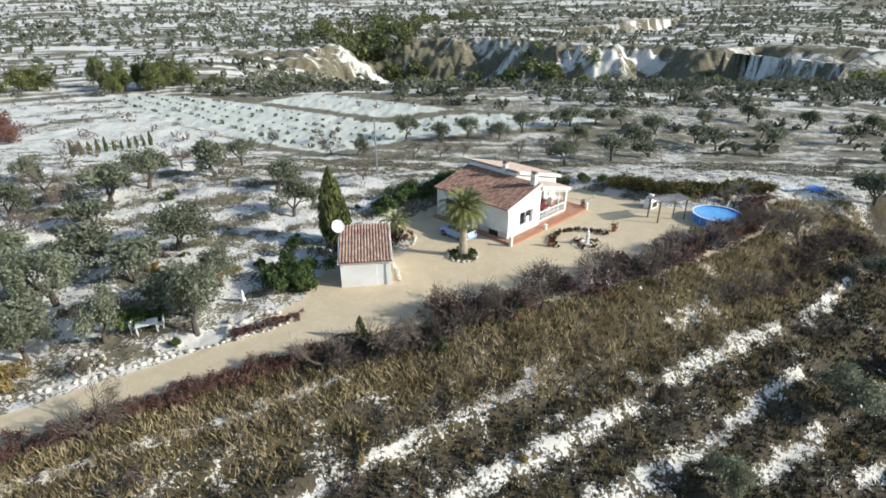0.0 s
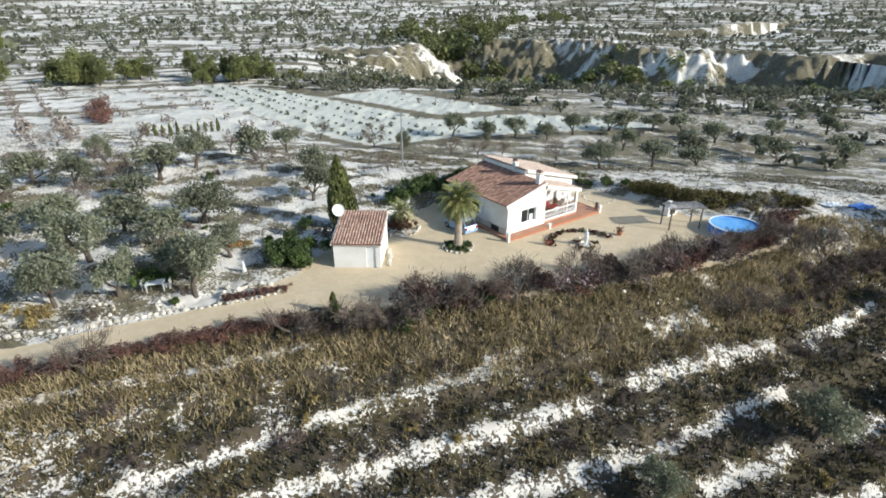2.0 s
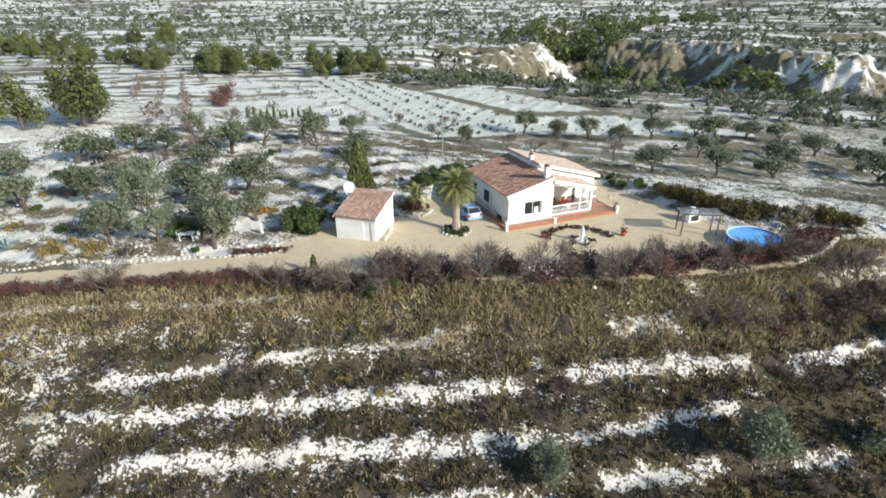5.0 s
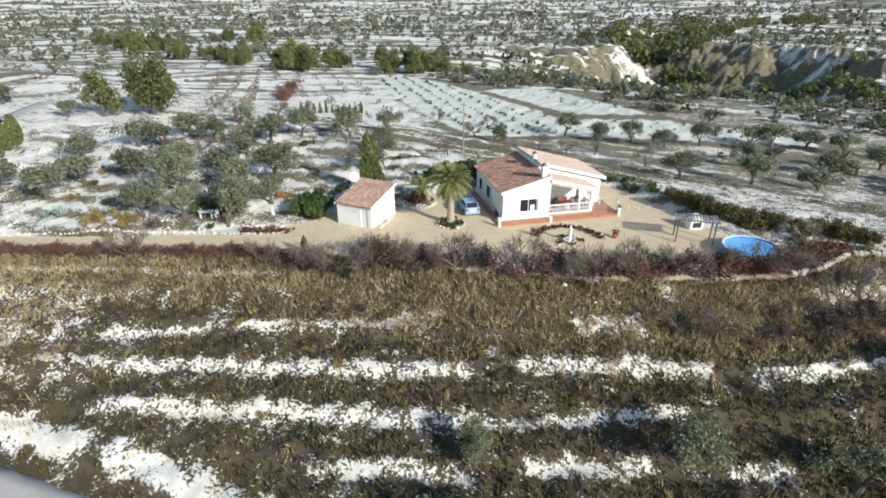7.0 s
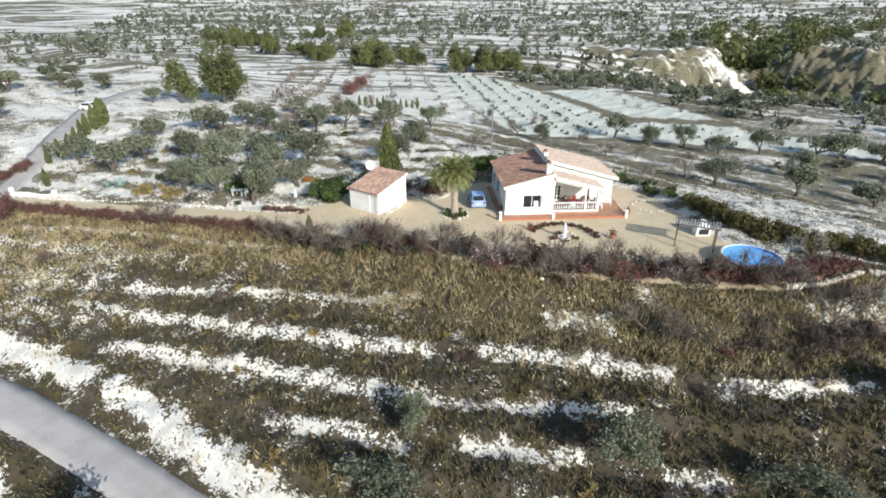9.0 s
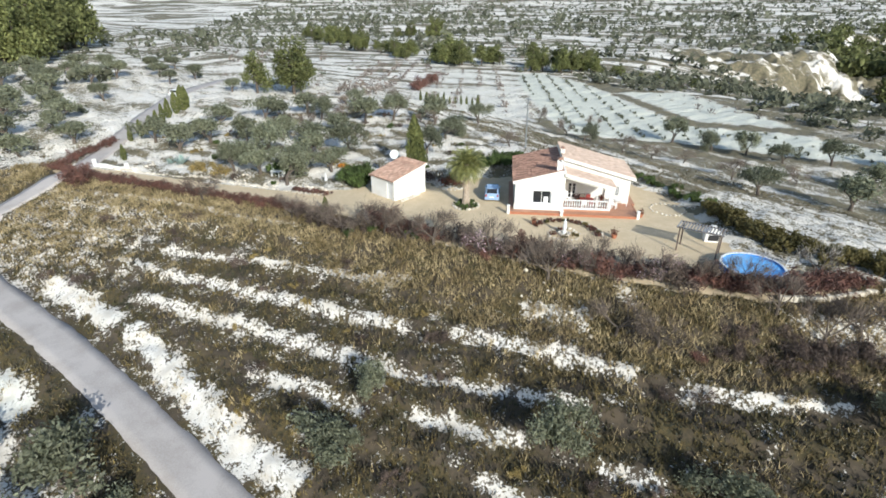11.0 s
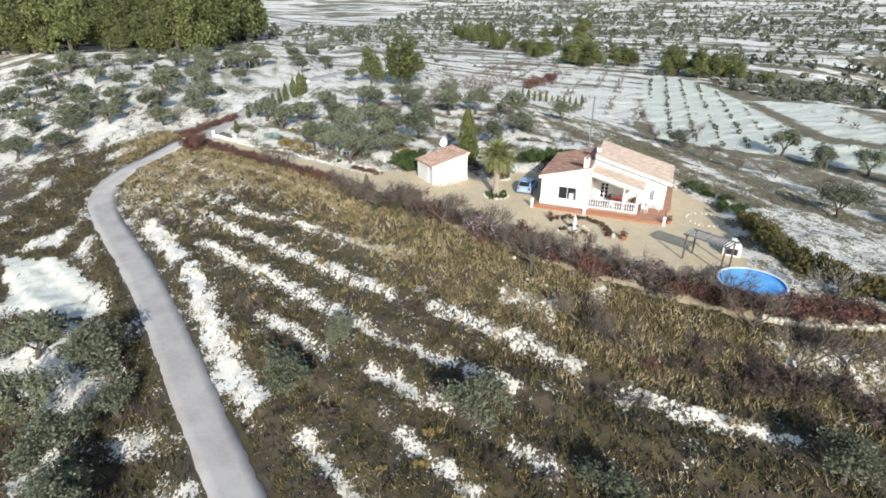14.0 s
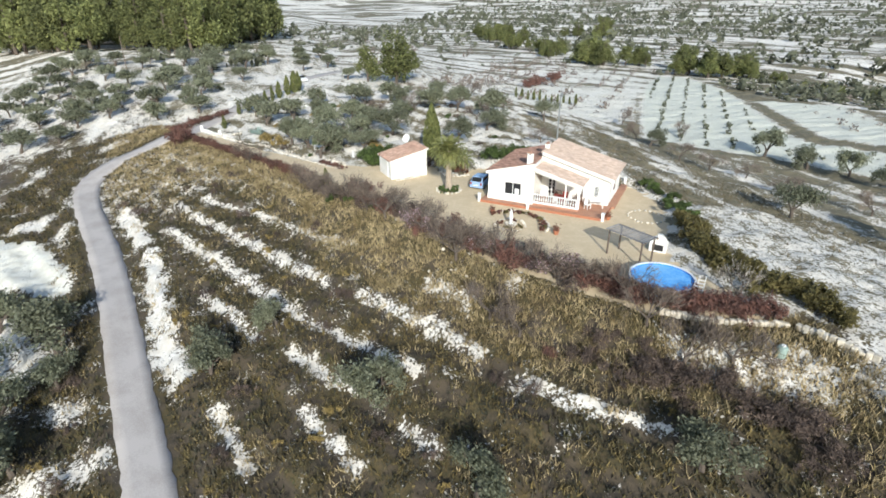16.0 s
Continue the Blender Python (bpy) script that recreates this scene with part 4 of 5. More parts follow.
for i, (x, y) in enumerate((-50 - 6.2 * (i % 11) - 1.6 * RS.rand(), -26 + 7.5 * (i // 11) + 3 * RS.rand()) for i in range(110)):
    if RS.rand() < 0.72 and float(seg_dist(np.array([x]), np.array([y]), ROAD)[0][0]) > 5 and not (x > -64 and y > 17):
        put(far_protos[i % 3], x, y, 1.05 + 0.5 * RS.rand(), label="small rounded olive on the pale western slope", group="olives of the western slope", tall=0.8)
drop_protos(*protos, *far_protos)

BARE = [(-17.8, 82.8), (-9.4, 60.3), (-4.6, 80.5), (-0.5, 82.2), (3.2, 84.9), (11.8, 82.2), (17.5, 89.1), (52.1, 68.6), (-41.9, 53.1), (-37.1, 49.7), (-24.1, 56.4), (-33.0, 65.2), (-29.3, 88.4), (-21.0, 94.7), (28.1, 104.9), (-46.5, 64.2), (-52, 52), (27, 39.4), (-38, 43), (-55.9, 60.7)]
BANK = [(-18.5, 20.5), (-7.5, 26.4), (-1.2, 28.6), (2.6, 31.2), (5.2, 31.8), (7.6, 33.3), (12.6, 35.6), (15.2, 36.6), (17.8, 38.4), (20.8, 39.8), (23.6, 42.6), (26.4, 44), (28.8, 46.2), (24.5, 37.5), (31.9, 45.8), (35, 46.5), (0.6, 30.2), (-4, 27.5), (18, 37), (36.5, 49)]
trees = [bare_tree(s, "leafless grey almond tree", n_twig=900) for s in (21, 22, 23)]
for i, (x, y) in enumerate(BARE):
    put(trees[i % 3], x, y, 0.85 + 0.3 * RS.rand())
for i, (x, y) in enumerate(BANK):
    put(trees[i % 3], x - 0.3, y + 0.8, 0.85 + 0.4 * RS.rand(), label="leafless grey tree on the garden bank", group="bare trees on the bank")
flowering = bare_tree(31, "almond tree with pale pink blossom", n_twig=500, blossom=380)
for x, y in ((11.9, 36.0), (18.6, 39.9), (24.2, 43.6)):
    put(flowering, x, y, 0.72 + 0.15 * RS.rand(), group="blossoming trees on the bank")
pale_tree = bare_tree(33, "pale leafless tree beside the pool hedge", twig=M_PALE_BARK, n_twig=350)
put(pale_tree, 31.6, 54.4, 0.95)
drop_protos(flowering, pale_tree, *trees)

pines = [pine_tree(s, n=2800) for s in (41, 42, 43)]
for i, (x, y, s) in enumerate(((-65.6, 53.6, 1.55), (-72.2, 48.4, 1.15), (-67.5, 56, 1.2))):
    put(pines[i % 3], x, y, s, label="pine tree among bare almond orchards")
for i in range(130):  # the wood to the west
    k, deep = RS.rand(), RS.rand() ** 1.4
    x, y = np.interp(k, [0, 0.35, 0.65, 1], [-158, -139, -124, -122]) - 75 * deep, np.interp(k, [0, 0.35, 0.65, 1], [-62, -32, -6, 13]) + 24 * deep
    put(pines[i % 3], x, y, (0.9 + 1.3 * RS.rand() ** 1.5) * (1 + 0.3 * min(1, 4 * deep)), label="dark green pine of the western wood", group="pines of the western wood", tall=1.1)
CLUSTERS = [(-128, 146, 9, 5, 12, 1.35), (-117, 158, 5, 5, 6, 1.1), (-93, 161, 9, 5, 11, 1.2), (-84, 170, 6, 5, 6, 1.0), (-150, 140, 8, 4, 6, 0.7), (-70, 172, 12, 5, 8, 0.55), (-45, 178, 14, 5, 7, 0.45),
            (-185, 146, 22, 6, 16, 0.95), (-235, 158, 26, 8, 16, 1.0), (-290, 175, 25, 9, 12, 1.1), (-262, 215, 6, 5, 4, 1.3), (-238, 225, 5, 5, 4, 1.3)]
for cx, cy, wide, deep, count, size in CLUSTERS:  # belts and clumps along the far edge of the fields
    for i in range(count):
        put(pines[i % 3], cx + wide * RS.normal() * 0.6, cy + deep * RS.normal() * 0.6, size * (0.65 + 0.5 * RS.rand()), label="dark pine of the belt behind the fields", group="pine belt", tall=0.95)
drop_protos(*pines)

cypress = cypress_tree(51, "tall slim dark cypress beside the garage")
put(cypress, -10.0, 44.4, 7.0)
put(cypress, -9.65, 44.75, 6.5)
put(cypress, -10.35, 44.8, 6.2)
for x, y, h in ((-49.1, 19.9, 2.6), (-50.5, 21.6, 3.2), (-52.5, 23.4, 3.0), (-54.2, 24.8, 3.4), (-56.2, 26.2, 3.2), (-58.3, 27.6, 3.8), (-60.5, 29.4, 4.4), (-62.0, 31.0, 5.2), (-63.4, 31.9, 4.6), (-41.5, 17.5, 2.8)):
    put(cypress, x, y, h, label="small cypress in the row by the gate", tall=0.9)
for x, y, h in ((-5.6, 29.9, 2.6), (-5.0, 29.2, 1.8)):
    put(cypress, x, y, h, label="small conical cypress at the drive edge", tall=0.8)
for i in range(11):
    put(cypress, -56.1 + 0.55 * i, 78.9 + 1.22 * i, 1.7 + 0.9 * RS.rand(), label="young cypress in a short row", group="young cypress row")
drop_protos(cypress)

# hedges and shrubs
russet = [shrub("hedge_shrub", s, "leafless russet hedge shrub", "shrub", M_HEDGE, 720, 0.12, 0.16, 1.0, 1.15, "russet hedge") for s in (61, 62)]
greys = [shrub("dry_shrub", s, "grey leafless shrub on the bank", "shrub", M_BRUSH, 650, 0.14, 0.13, 1.1, 1.2, "grey shrubs on the bank") for s in (63, 64)]
straw = [shrub("grass_clump", s, "straw-yellow clump of dry grass", "grass clump", M_DRY, 500, 0.16, 0.12, 0.7, 0.7, "dry grass clumps") for s in (65, 66)]
hedge_olive = [shrub("hedge_shrub", s, "olive-brown hedge shrub at the court edge", "shrub", M_HEDGE_OLIVE, 2300, 0.065, 0.6, 1.0, 1.2, "hedge at the court edge") for s in (69, 70)]
green = [shrub("green_shrub", s, "dense dark green shrub", "shrub", M_GREEN, 2300, 0.065, 0.6, 1.0, 1.2, "green shrubs") for s in (67, 68)]


def along(line, step, jitter, rs=RS):
    for (ax, ay), (bx, by) in zip(line[:-1], line[1:]):
        n = max(1, int(math.hypot(bx - ax, by - ay) / step))
        for i in range(n):
            yield ax + (bx - ax) * i / n + jitter * rs.normal(), ay + (by - ay) * i / n + jitter * rs.normal()


for i, (x, y) in enumerate(along([(-43.5, 9.6), (-38, 11.4), (-30, 15.9), (-22, 20.2), (-14, 25.2), (-8, 28.6)], 0.8, 0.18)):
    put(russet[i % 2], x, y, 0.85 + 0.25 * RS.rand())
for i, (x, y) in enumerate(along([(-43.5, 9.6), (-46.5, 13), (-50, 18)], 0.8, 0.2)):
    put(russet[i % 2], x, y, 0.9 + 0.3 * RS.rand(), label="russet hedge shrub by the gate")
for i, (x, y) in enumerate(along([(25.6, 46), (28.4, 47.2), (30.4, 48.9), (32.3, 51.7), (33.9, 55.2)], 0.5, 0.3)):
    put(russet[i % 2], x, y, 1.15 + 0.45 * RS.rand(), label="russet hedge shrub beside the pool", group="russet hedge by the pool")
for i, (x, y) in enumerate(along([(0, 31.4), (6.3, 34.5), (9.6, 36.0), (14.8, 38.9), (18.9, 41.1), (22, 43.2), (26.6, 46.0)], 0.62, 0.6)):
    put((russet + russet + greys)[(i * 5) % 6], x, y, 0.8 + 1.15 * RS.rand() ** 1.5, label="dark leafless shrub on the garden bank")
for i, (x, y) in enumerate(along([(-8, 28.3), (-4.4, 28.9), (0, 31)], 0.8, 0.4)):
    put(greys[i % 2], x, y, 0.8 + 0.4 * RS.rand())
for i, (x, y) in enumerate(along([(30.5, 43.2), (34.3, 45.4), (37.2, 47.4), (40.2, 49.2), (44, 50.6)], 0.5, 0.6)):
    put(greys[i % 2], x, y, 0.8 + 0.45 * RS.rand(), label="grey brushwood below the pool wall")
for x, y, s in ((-0.4, 29.6, 1.0), (5.2, 34.0, 1.1), (4.4, 33.4, 0.9), (0.7, 31.5, 0.8)):
    put(green[0], x, y, s * 0.8, label="dark evergreen shrub on the bank")
for dx, dy, size in ((0, 0, 2.3), (1.3, 0.4, 1.9), (-1.0, 0.9, 1.8)):
    put(russet[1], -34.6 + dx, 10.9 + dy, size, label="tall rust-red leafless bush by the gate", group="russet bushes by the gate")
# evergreen hedges of the garden
for i, (x, y) in enumerate(along([(20.5, 60.2), (22.5, 58.3), (25, 57), (28.5, 57), (32, 57.6), (35, 58.2), (37.5, 58)], 0.9, 0.3)):
    put(hedge_olive[i % 2], x, y, 1.15 + 0.4 * RS.rand(), label="olive-brown hedge shrub at the court edge", group="hedge at the court edge")
for i, (x, y) in enumerate(along([(9, 64), (13, 63.2), (17, 61.5), (19.5, 60.2)], 1.0, 0.3)):
    put(green[i % 2], x, y, 0.6 + 0.25 * RS.rand(), label="low dark hedge shrub behind the house", group="hedge behind the house")
for i, (x, y) in enumerate(along([(-5.6, 51), (-4.6, 53.6), (-2.4, 56), (0, 58.2), (2, 60)], 0.9, 0.25)):
    put(green[i % 2], x, y, 1.25 + 0.3 * RS.rand(), label="tall clipped hedge shrub behind the house", group="tall hedge behind the house")
for x, y, s in ((-11.9, 37.3, 1.9), (-11.2, 36.6, 1.5), (-12.4, 38.4, 1.7), (-12.8, 36.7, 1.5), (-11.3, 38.2, 1.8)):
    put(green[0], x, y, s, label="bright green clipped shrub beside the garage")
for x, y, s in ((-21.3, 31.4, 1.35), (-20.4, 31.9, 1.1)):
    put(green[1], x, y, s, label="rounded dark green shrub on a pale bank")
for x, y, s in ((-9.2, 42.6, 1.3), (-8, 43.6, 1.2), (-7.2, 44.6, 1.1), (-11, 42.5, 1.0)):
    put(greys[1], x, y, s, label="grey-leaved shrub behind the garage")
for x, y, s in ((-28.9, 24.0, 2.1), (-26.3, 26.0, 2.1), (-30.5, 24.5, 1.0), (-19.5, 38, 1.2), (-18.5, 38.8, 1.0), (-38, 26, 1.2), (-24, 39, 1.1), (-22.5, 38.7, 1.2), (-20.8, 38.9, 1.3), (-17.2, 39.3, 1.0)):
    put(straw[0], x, y, s, label="yellow pampas-like grass clump")
for x, y, s in ((29.5, 40.5, 0.8), (-76.0, 92.6, 3.0), (-79.0, 95.4, 2.7), (-82.4, 98.6, 3.1), (-87.9, 106.2, 2.9), (-90.4, 109.0, 2.5)):
    put(russet[0], x, y, s, label="reddish-brown leafless bush in snow")
for i in range(120):  # scattered on the slope and the garden
    x, y = -34 + 72 * RS.rand(), 4 + 42 * RS.rand()
    s = float(below_edge(np.array([x]), np.array([y]))[0])
    if 3 < s and float(seg_dist(np.array([x]), np.array([y]), ROAD)[0][0]) > 3.2:
        put((greys + straw)[i % 4], x, y, 0.45 + 0.5 * RS.rand(), label="low dry shrub on the terraced slope", group="low shrubs on the slope")
for i in range(60):
    x, y = -48 + 42 * RS.rand(), 24 + 34 * RS.rand()
    if float(inside(np.array([x]), np.array([y]), COURT)[0]) > 2 and float(seg_dist(np.array([x]), np.array([y]), DRIVE)[0][0]) > 3 and float(below_edge(np.array([x]), np.array([y]))[0]) < -4:
        put((greys + straw + green)[i % 6], x, y, 0.4 + 0.5 * RS.rand(), label="low shrub in the snowy garden", group="low shrubs in the garden")
drop_protos(*hedge_olive, *russet, *greys, *straw, *green)


def tufts(name, n, xr, yr, keep, high, width, blades, material, label, category, seed):
    """Many small tufts of upright blades over a stretch of ground, as one mesh."""
    rs = np.random.RandomState(seed)
    x, y = xr[0] + (xr[1] - xr[0]) * rs.rand(n), yr[0] + (yr[1] - yr[0]) * rs.rand(n)
    k = keep(x, y, rs)
    x, y = x[k], y[k]
    z = land(x, y)
    c = np.repeat(np.c_[x, y, z], blades, 0)
    m = len(c)
    h = np.repeat(high * (0.5 + rs.rand(len(x))), blades) * (0.6 + 0.6 * rs.rand(m))
    a = rs.rand(m) * 6.283
    base = c + np.c_[0.12 * rs.normal(size=(m, 2)), np.zeros(m)]
    side = np.c_[np.cos(a), np.sin(a), np.zeros(m)] * (width * (0.6 + 0.8 * rs.rand(m)))[:, None]
    tip = base + np.c_[0.45 * h[:, None] * rs.normal(size=(m, 2)), h]
    base[:, 2] -= 0.04
    v = np.stack([base - side, base + side, tip], 1).reshape(-1, 3)
    return tagged(new(name, raw_mesh(name, v, np.arange(3 * m).reshape(-1, 3), material)), label, category, kind="stuff")


def slope_keep(x, y, rs):
    pale, gravel, dry, _ = ground_cover(x, y)
    road_d, _ = seg_dist(x, y, ROAD)
    return (below_edge(x, y) > -1.4) & (gravel < 0.3) & (seg_dist(x, y, DRIVE)[0] > 2.0) & (road_d > 2.0) & (pale < 0.37 + 0.21 * rs.rand(len(x))) & (rs.rand(len(x)) < 0.35 + 0.65 * np.minimum(dry, 1))


def scrub_keep(x, y, rs):
    return slope_keep(x, y, rs) & (below_edge(x, y) > 4.5 + 1.5 * rs.normal(size=len(x)))


def garden_keep(x, y, rs):
    pale, gravel, dry, tilled = ground_cover(x, y)
    return (below_edge(x, y) < -1) & (gravel < 0.3) & (pale < 0.42 + 0.15 * rs.rand(len(x))) & (tilled < 0.2)


M_TUFT = mat("dry_tuft", (0.135, 0.10, 0.036), 0.9, (0.045, 0.045, 0.018), 0.35, 2.5, 0, island=0.5)
# dark scrub tufts; their extra darkness stands in for shade on the slope
M_TUFT_DARK = mat("dark_tuft", (0.05, 0.042, 0.027), 0.9, (0.026, 0.027, 0.015), 0.4, 2.5, 0, island=0.5)
tufts("dry_grass", 60000, (-46, 46), (-12, 58), slope_keep, 0.30, 0.05, 4, M_TUFT, "straw and olive coloured dry grass on the slope", "grass", 71)
tufts("dark_scrub", 46000, (-46, 46), (-12, 58), scrub_keep, 0.26, 0.07, 4, M_TUFT_DARK, "low scrub and painted shade on the terraced slope", "scrub", 72)
M_TUFT_GARDEN = mat("brown_garden_tuft", (0.16, 0.13, 0.08), 0.9, (0.09, 0.08, 0.045), 0.4, 2.5, 0, island=0.4)
M_STRAW = mat("tall_straw", (0.46, 0.37, 0.21), 0.9, (0.22, 0.165, 0.08), 0.5, 3, 0, island=0.4, leaf=0.25)


def bank_keep(x, y, rs):
    s = below_edge(x, y)
    near = smooth(-3.0, -1.5, s) * smooth(6.5, 2.5, s + 1.5 * bumps(x, y, 6, 51))
    west = 0.6 * smooth(-14, -22, x) * smooth(2, 4, s) * smooth(18, 10, s)
    spots = 0.22 * np.clip(bumps(x, y, 7, 52), 0, 1) * smooth(1, 3, s)
    return (rs.rand(len(x)) < np.maximum(np.maximum(near, west), spots)) & (seg_dist(x, y, ROAD)[0] > 2.2) & (seg_dist(x, y, DRIVE)[0] > 2.2) & (inside(x, y, COURT) > 0.3)


tufts("straw_grass", 80000, (-46, 46), (0, 56), bank_keep, 0.42, 0.035, 5, M_STRAW, "tall straw-coloured dry grass on the bank", "grass", 74)
tufts("garden_grass", 30000, (-62, 60), (18, 80), garden_keep, 0.22, 0.05, 4, M_TUFT_GARDEN, "brown tufts showing through thin snow", "grass", 73)


def far_growth(name, seed, material, label, category, spots, size, quads, leaf, sink=0.2):
    """Far bushes and orchard trees as one mesh of small leaf clumps."""
    rs = np.random.RandomState(seed)
    x, y = spots
    z = land(x, y)
    n = len(x)
    s = size * (0.5 + 1.0 * rs.rand(n) ** 1.5)
    c = np.repeat(np.c_[x, y, z + s * 0.75 - sink], quads, 0)
    r = np.repeat(s, quads)
    d = rs.normal(size=(n * quads, 3))
    d /= np.linalg.norm(d, axis=1)[:, None]
    d[:, 2] *= 0.8
    a, b = frames(n * quads, rs)
    ls = (leaf * np.repeat(s, quads) * (0.6 + 0.7 * rs.rand(n * quads)))[:, None]
    p = c + d * (r * (0.45 + 0.6 * rs.rand(n * quads)))[:, None]
    v = np.stack([p - a * ls, p + b * ls * 0.6, p + a * ls, p - b * ls * 0.6], 1).reshape(-1, 3)
    return tagged(new(name, raw_mesh(name, v, np.arange(4 * n * quads).reshape(-1, 4), material)), label, category, kind="stuff")


def far_spots(seed, r0, r1, step, chance):
    """Spots in broken rows that follow the terraces between two distances, clear of the fields."""
    rs = np.random.RandomState(seed)
    xs_, ys_ = [], []
    r = r0
    while r < r1:
        a = np.arange(radians(38), radians(212), step / r)
        a = a + 0.3 * step / r * rs.normal(size=a.size)
        q = r + 0.10 * step * rs.normal(size=a.size) + 0.05 * r * bumps(60 * a, 60 * a, 60, seed + 2)
        keep = rs.rand(a.size) < chance * np.clip(0.55 + 0.8 * bumps(r * a, 3.1 * r + 0 * a, 110, seed + 1), 0.05, 1.2)
        xs_.append((20 + q * np.cos(a))[keep])
        ys_.append((10 + q * np.sin(a))[keep])
        r += step * (1.2 + 0.9 * rs.rand()) * (r / r0) ** 0.35
    x, y = np.concatenate(xs_), np.concatenate(ys_)
    ok = (y > -75) & (y > -0.45 * x - 60)
    for poly in (FIELD_SAPLINGS, FIELD_WHITE, FIELD_STRIP, FIELD_ORCHARD, MEADOW_EAST):
        ok &= inside(x, y, poly) > 2.5
    ok &= (inside(x, y, COURT) > 24) & (seg_dist(x, y, ROAD)[0] > 5)
    d, side = seg_dist(x, y, CLIFF)
    ok &= (np.abs(d * side - 8) > 14) | (rs.rand(len(x)) < 0.12)
    return x[ok], y[ok]


# raised tone puts distance haze into the colour of the far growth
M_FAR = mat("hazed_far_scrub", (0.15, 0.155, 0.105), 0.9, (0.095, 0.10, 0.065), 0.05, 0.6, 0, island=0.35, leaf=0.3)
M_FAR_BARE = mat("far_bare_trees", (0.20, 0.165, 0.14), 0.9, (0.14, 0.115, 0.095), 0.05, 0.6, 0, island=0.3)
rs = np.random.RandomState(89)
k = rs.rand(170) ** 1.3
far_growth("ravine_pines", 90, M_PINE, "dark pines crowding a far ravine", "pine wood", (np.interp(k, [0, 0.2, 0.4, 0.7, 1], [-40, -58, -70, -45, 30]) + 17 * rs.normal(size=170), np.interp(k, [0, 0.2, 0.4, 0.7, 1], [340, 400, 470, 570, 760]) + 8 * rs.normal(size=170)), 5.2, 110, 0.22)
k = -30 + 260 * rs.rand(110)
far_growth("cliff_foot_pines", 91, M_PINE, "pines and bushes under bare cliffs", "pine wood", (k, np.interp(k, [-40, 0, 50, 80, 130, 220], [338, 334, 310, 276, 262, 246]) - 30 * rs.rand(110)), 3.4, 80, 0.25)
far_growth("far_olive_groves", 81, M_FAR, "grey-green olive groves in far rows", "olive grove", far_spots(82, 88, 270, 5.2, 0.62), 1.45, 26, 0.42)
rs = np.random.RandomState(99)
u, w = -75 + 270 * rs.rand(1500), 128 + 150 * rs.rand(1500) ** 1.2
w = np.round(w / 6.5) * 6.5 + 1.0 * rs.normal(size=1500)
keep = (seg_dist(u, w, CLIFF)[0] * seg_dist(u, w, CLIFF)[1] > 18) & (inside(u, w, FIELD_STRIP) > 3) & (inside(u, w, FIELD_SAPLINGS) > 3) & (w > 132 + 0.25 * np.clip(-u, 0, 90))
far_growth("ravine_edge_groves", 100, M_FAR, "grey-green olive rows above the ravine", "olive grove", (u[keep], w[keep]), 1.55, 24, 0.4)
far_growth("far_scrubland", 83, M_FAR, "scattered dark bushes on far terraces", "scrub", far_spots(84, 240, 640, 6.0, 0.8), 2.3, 14, 0.5)
far_growth("distant_woods", 85, M_FAR, "distant bushes and trees on the plain", "scrub", far_spots(86, 600, 1900, 12, 0.8), 3.6, 9, 0.6)
far_growth("far_bare_orchard", 87, M_FAR_BARE, "bare brown orchard trees in far rows", "orchard", far_spots(88, 105, 300, 6.5, 0.35), 1.2, 22, 0.3)


def field_rows(poly, along_dir, row, gap, seed, miss=0.1):
    rs = np.random.RandomState(seed)
    c, s = math.cos(radians(along_dir)), math.sin(radians(along_dir))
    u, v = np.meshgrid(np.arange(-220, 220, gap), np.arange(-220, 220, row))
    u, v = u.ravel() + 0.2 * rs.normal(size=u.size), v.ravel() + 0.15 * rs.normal(size=u.size)
    x, y = -40 + u * c - v * s, 110 + u * s + v * c
    ok = (inside(x, y, poly) < -1.5) & (rs.rand(len(x)) > miss)
    return x[ok], y[ok]


far_growth("sapling_rows", 91, M_FAR, "rows of young trees in a pale field", "saplings", field_rows(FIELD_SAPLINGS, 138, 4.2, 2.9, 92), 0.42, 22, 0.5, 0.05)
far_growth("white_field_orchard", 93, M_FAR_BARE, "bare orchard trees in a snowy field", "orchard", field_rows(FIELD_WHITE, 138, 5.6, 4.5, 94, 0.3), 0.95, 30, 0.26)
far_growth("west_orchard", 95, M_FAR_BARE, "rows of bare almond trees in snow", "orchard", field_rows(FIELD_ORCHARD, 138, 5.4, 4.2, 96, 0.1), 1.1, 34, 0.26)
far_growth("strip_orchard", 97, M_FAR_BARE, "bare bushes along a pale field", "orchard", field_rows(FIELD_STRIP, 150, 7, 6, 98, 0.3), 0.8, 22, 0.3)

# ---- things of the court ----


def at(x, y, turn=0.0, dz=0.0):
    return pose(x, y, z_at(x, y) + dz, 0, 0, turn)


def stone_mesh(seed, material):
    """A rough rounded stone about 1 m across, to be scaled."""
    rs = np.random.RandomState(seed)
    bm = bmesh.new()
    bmesh.ops.create_icosphere(bm, subdivisions=1, radius=0.5)
    for v in bm.verts:
        v.co *= 0.8 + 0.4 * rs.rand()
    me = bpy.data.meshes.new("stone")
    bm.to_mesh(me)
    bm.free()
    me.materials.append(material)
    return me


STONES = [stone_mesh(s, M_STONE) for s in range(5)]


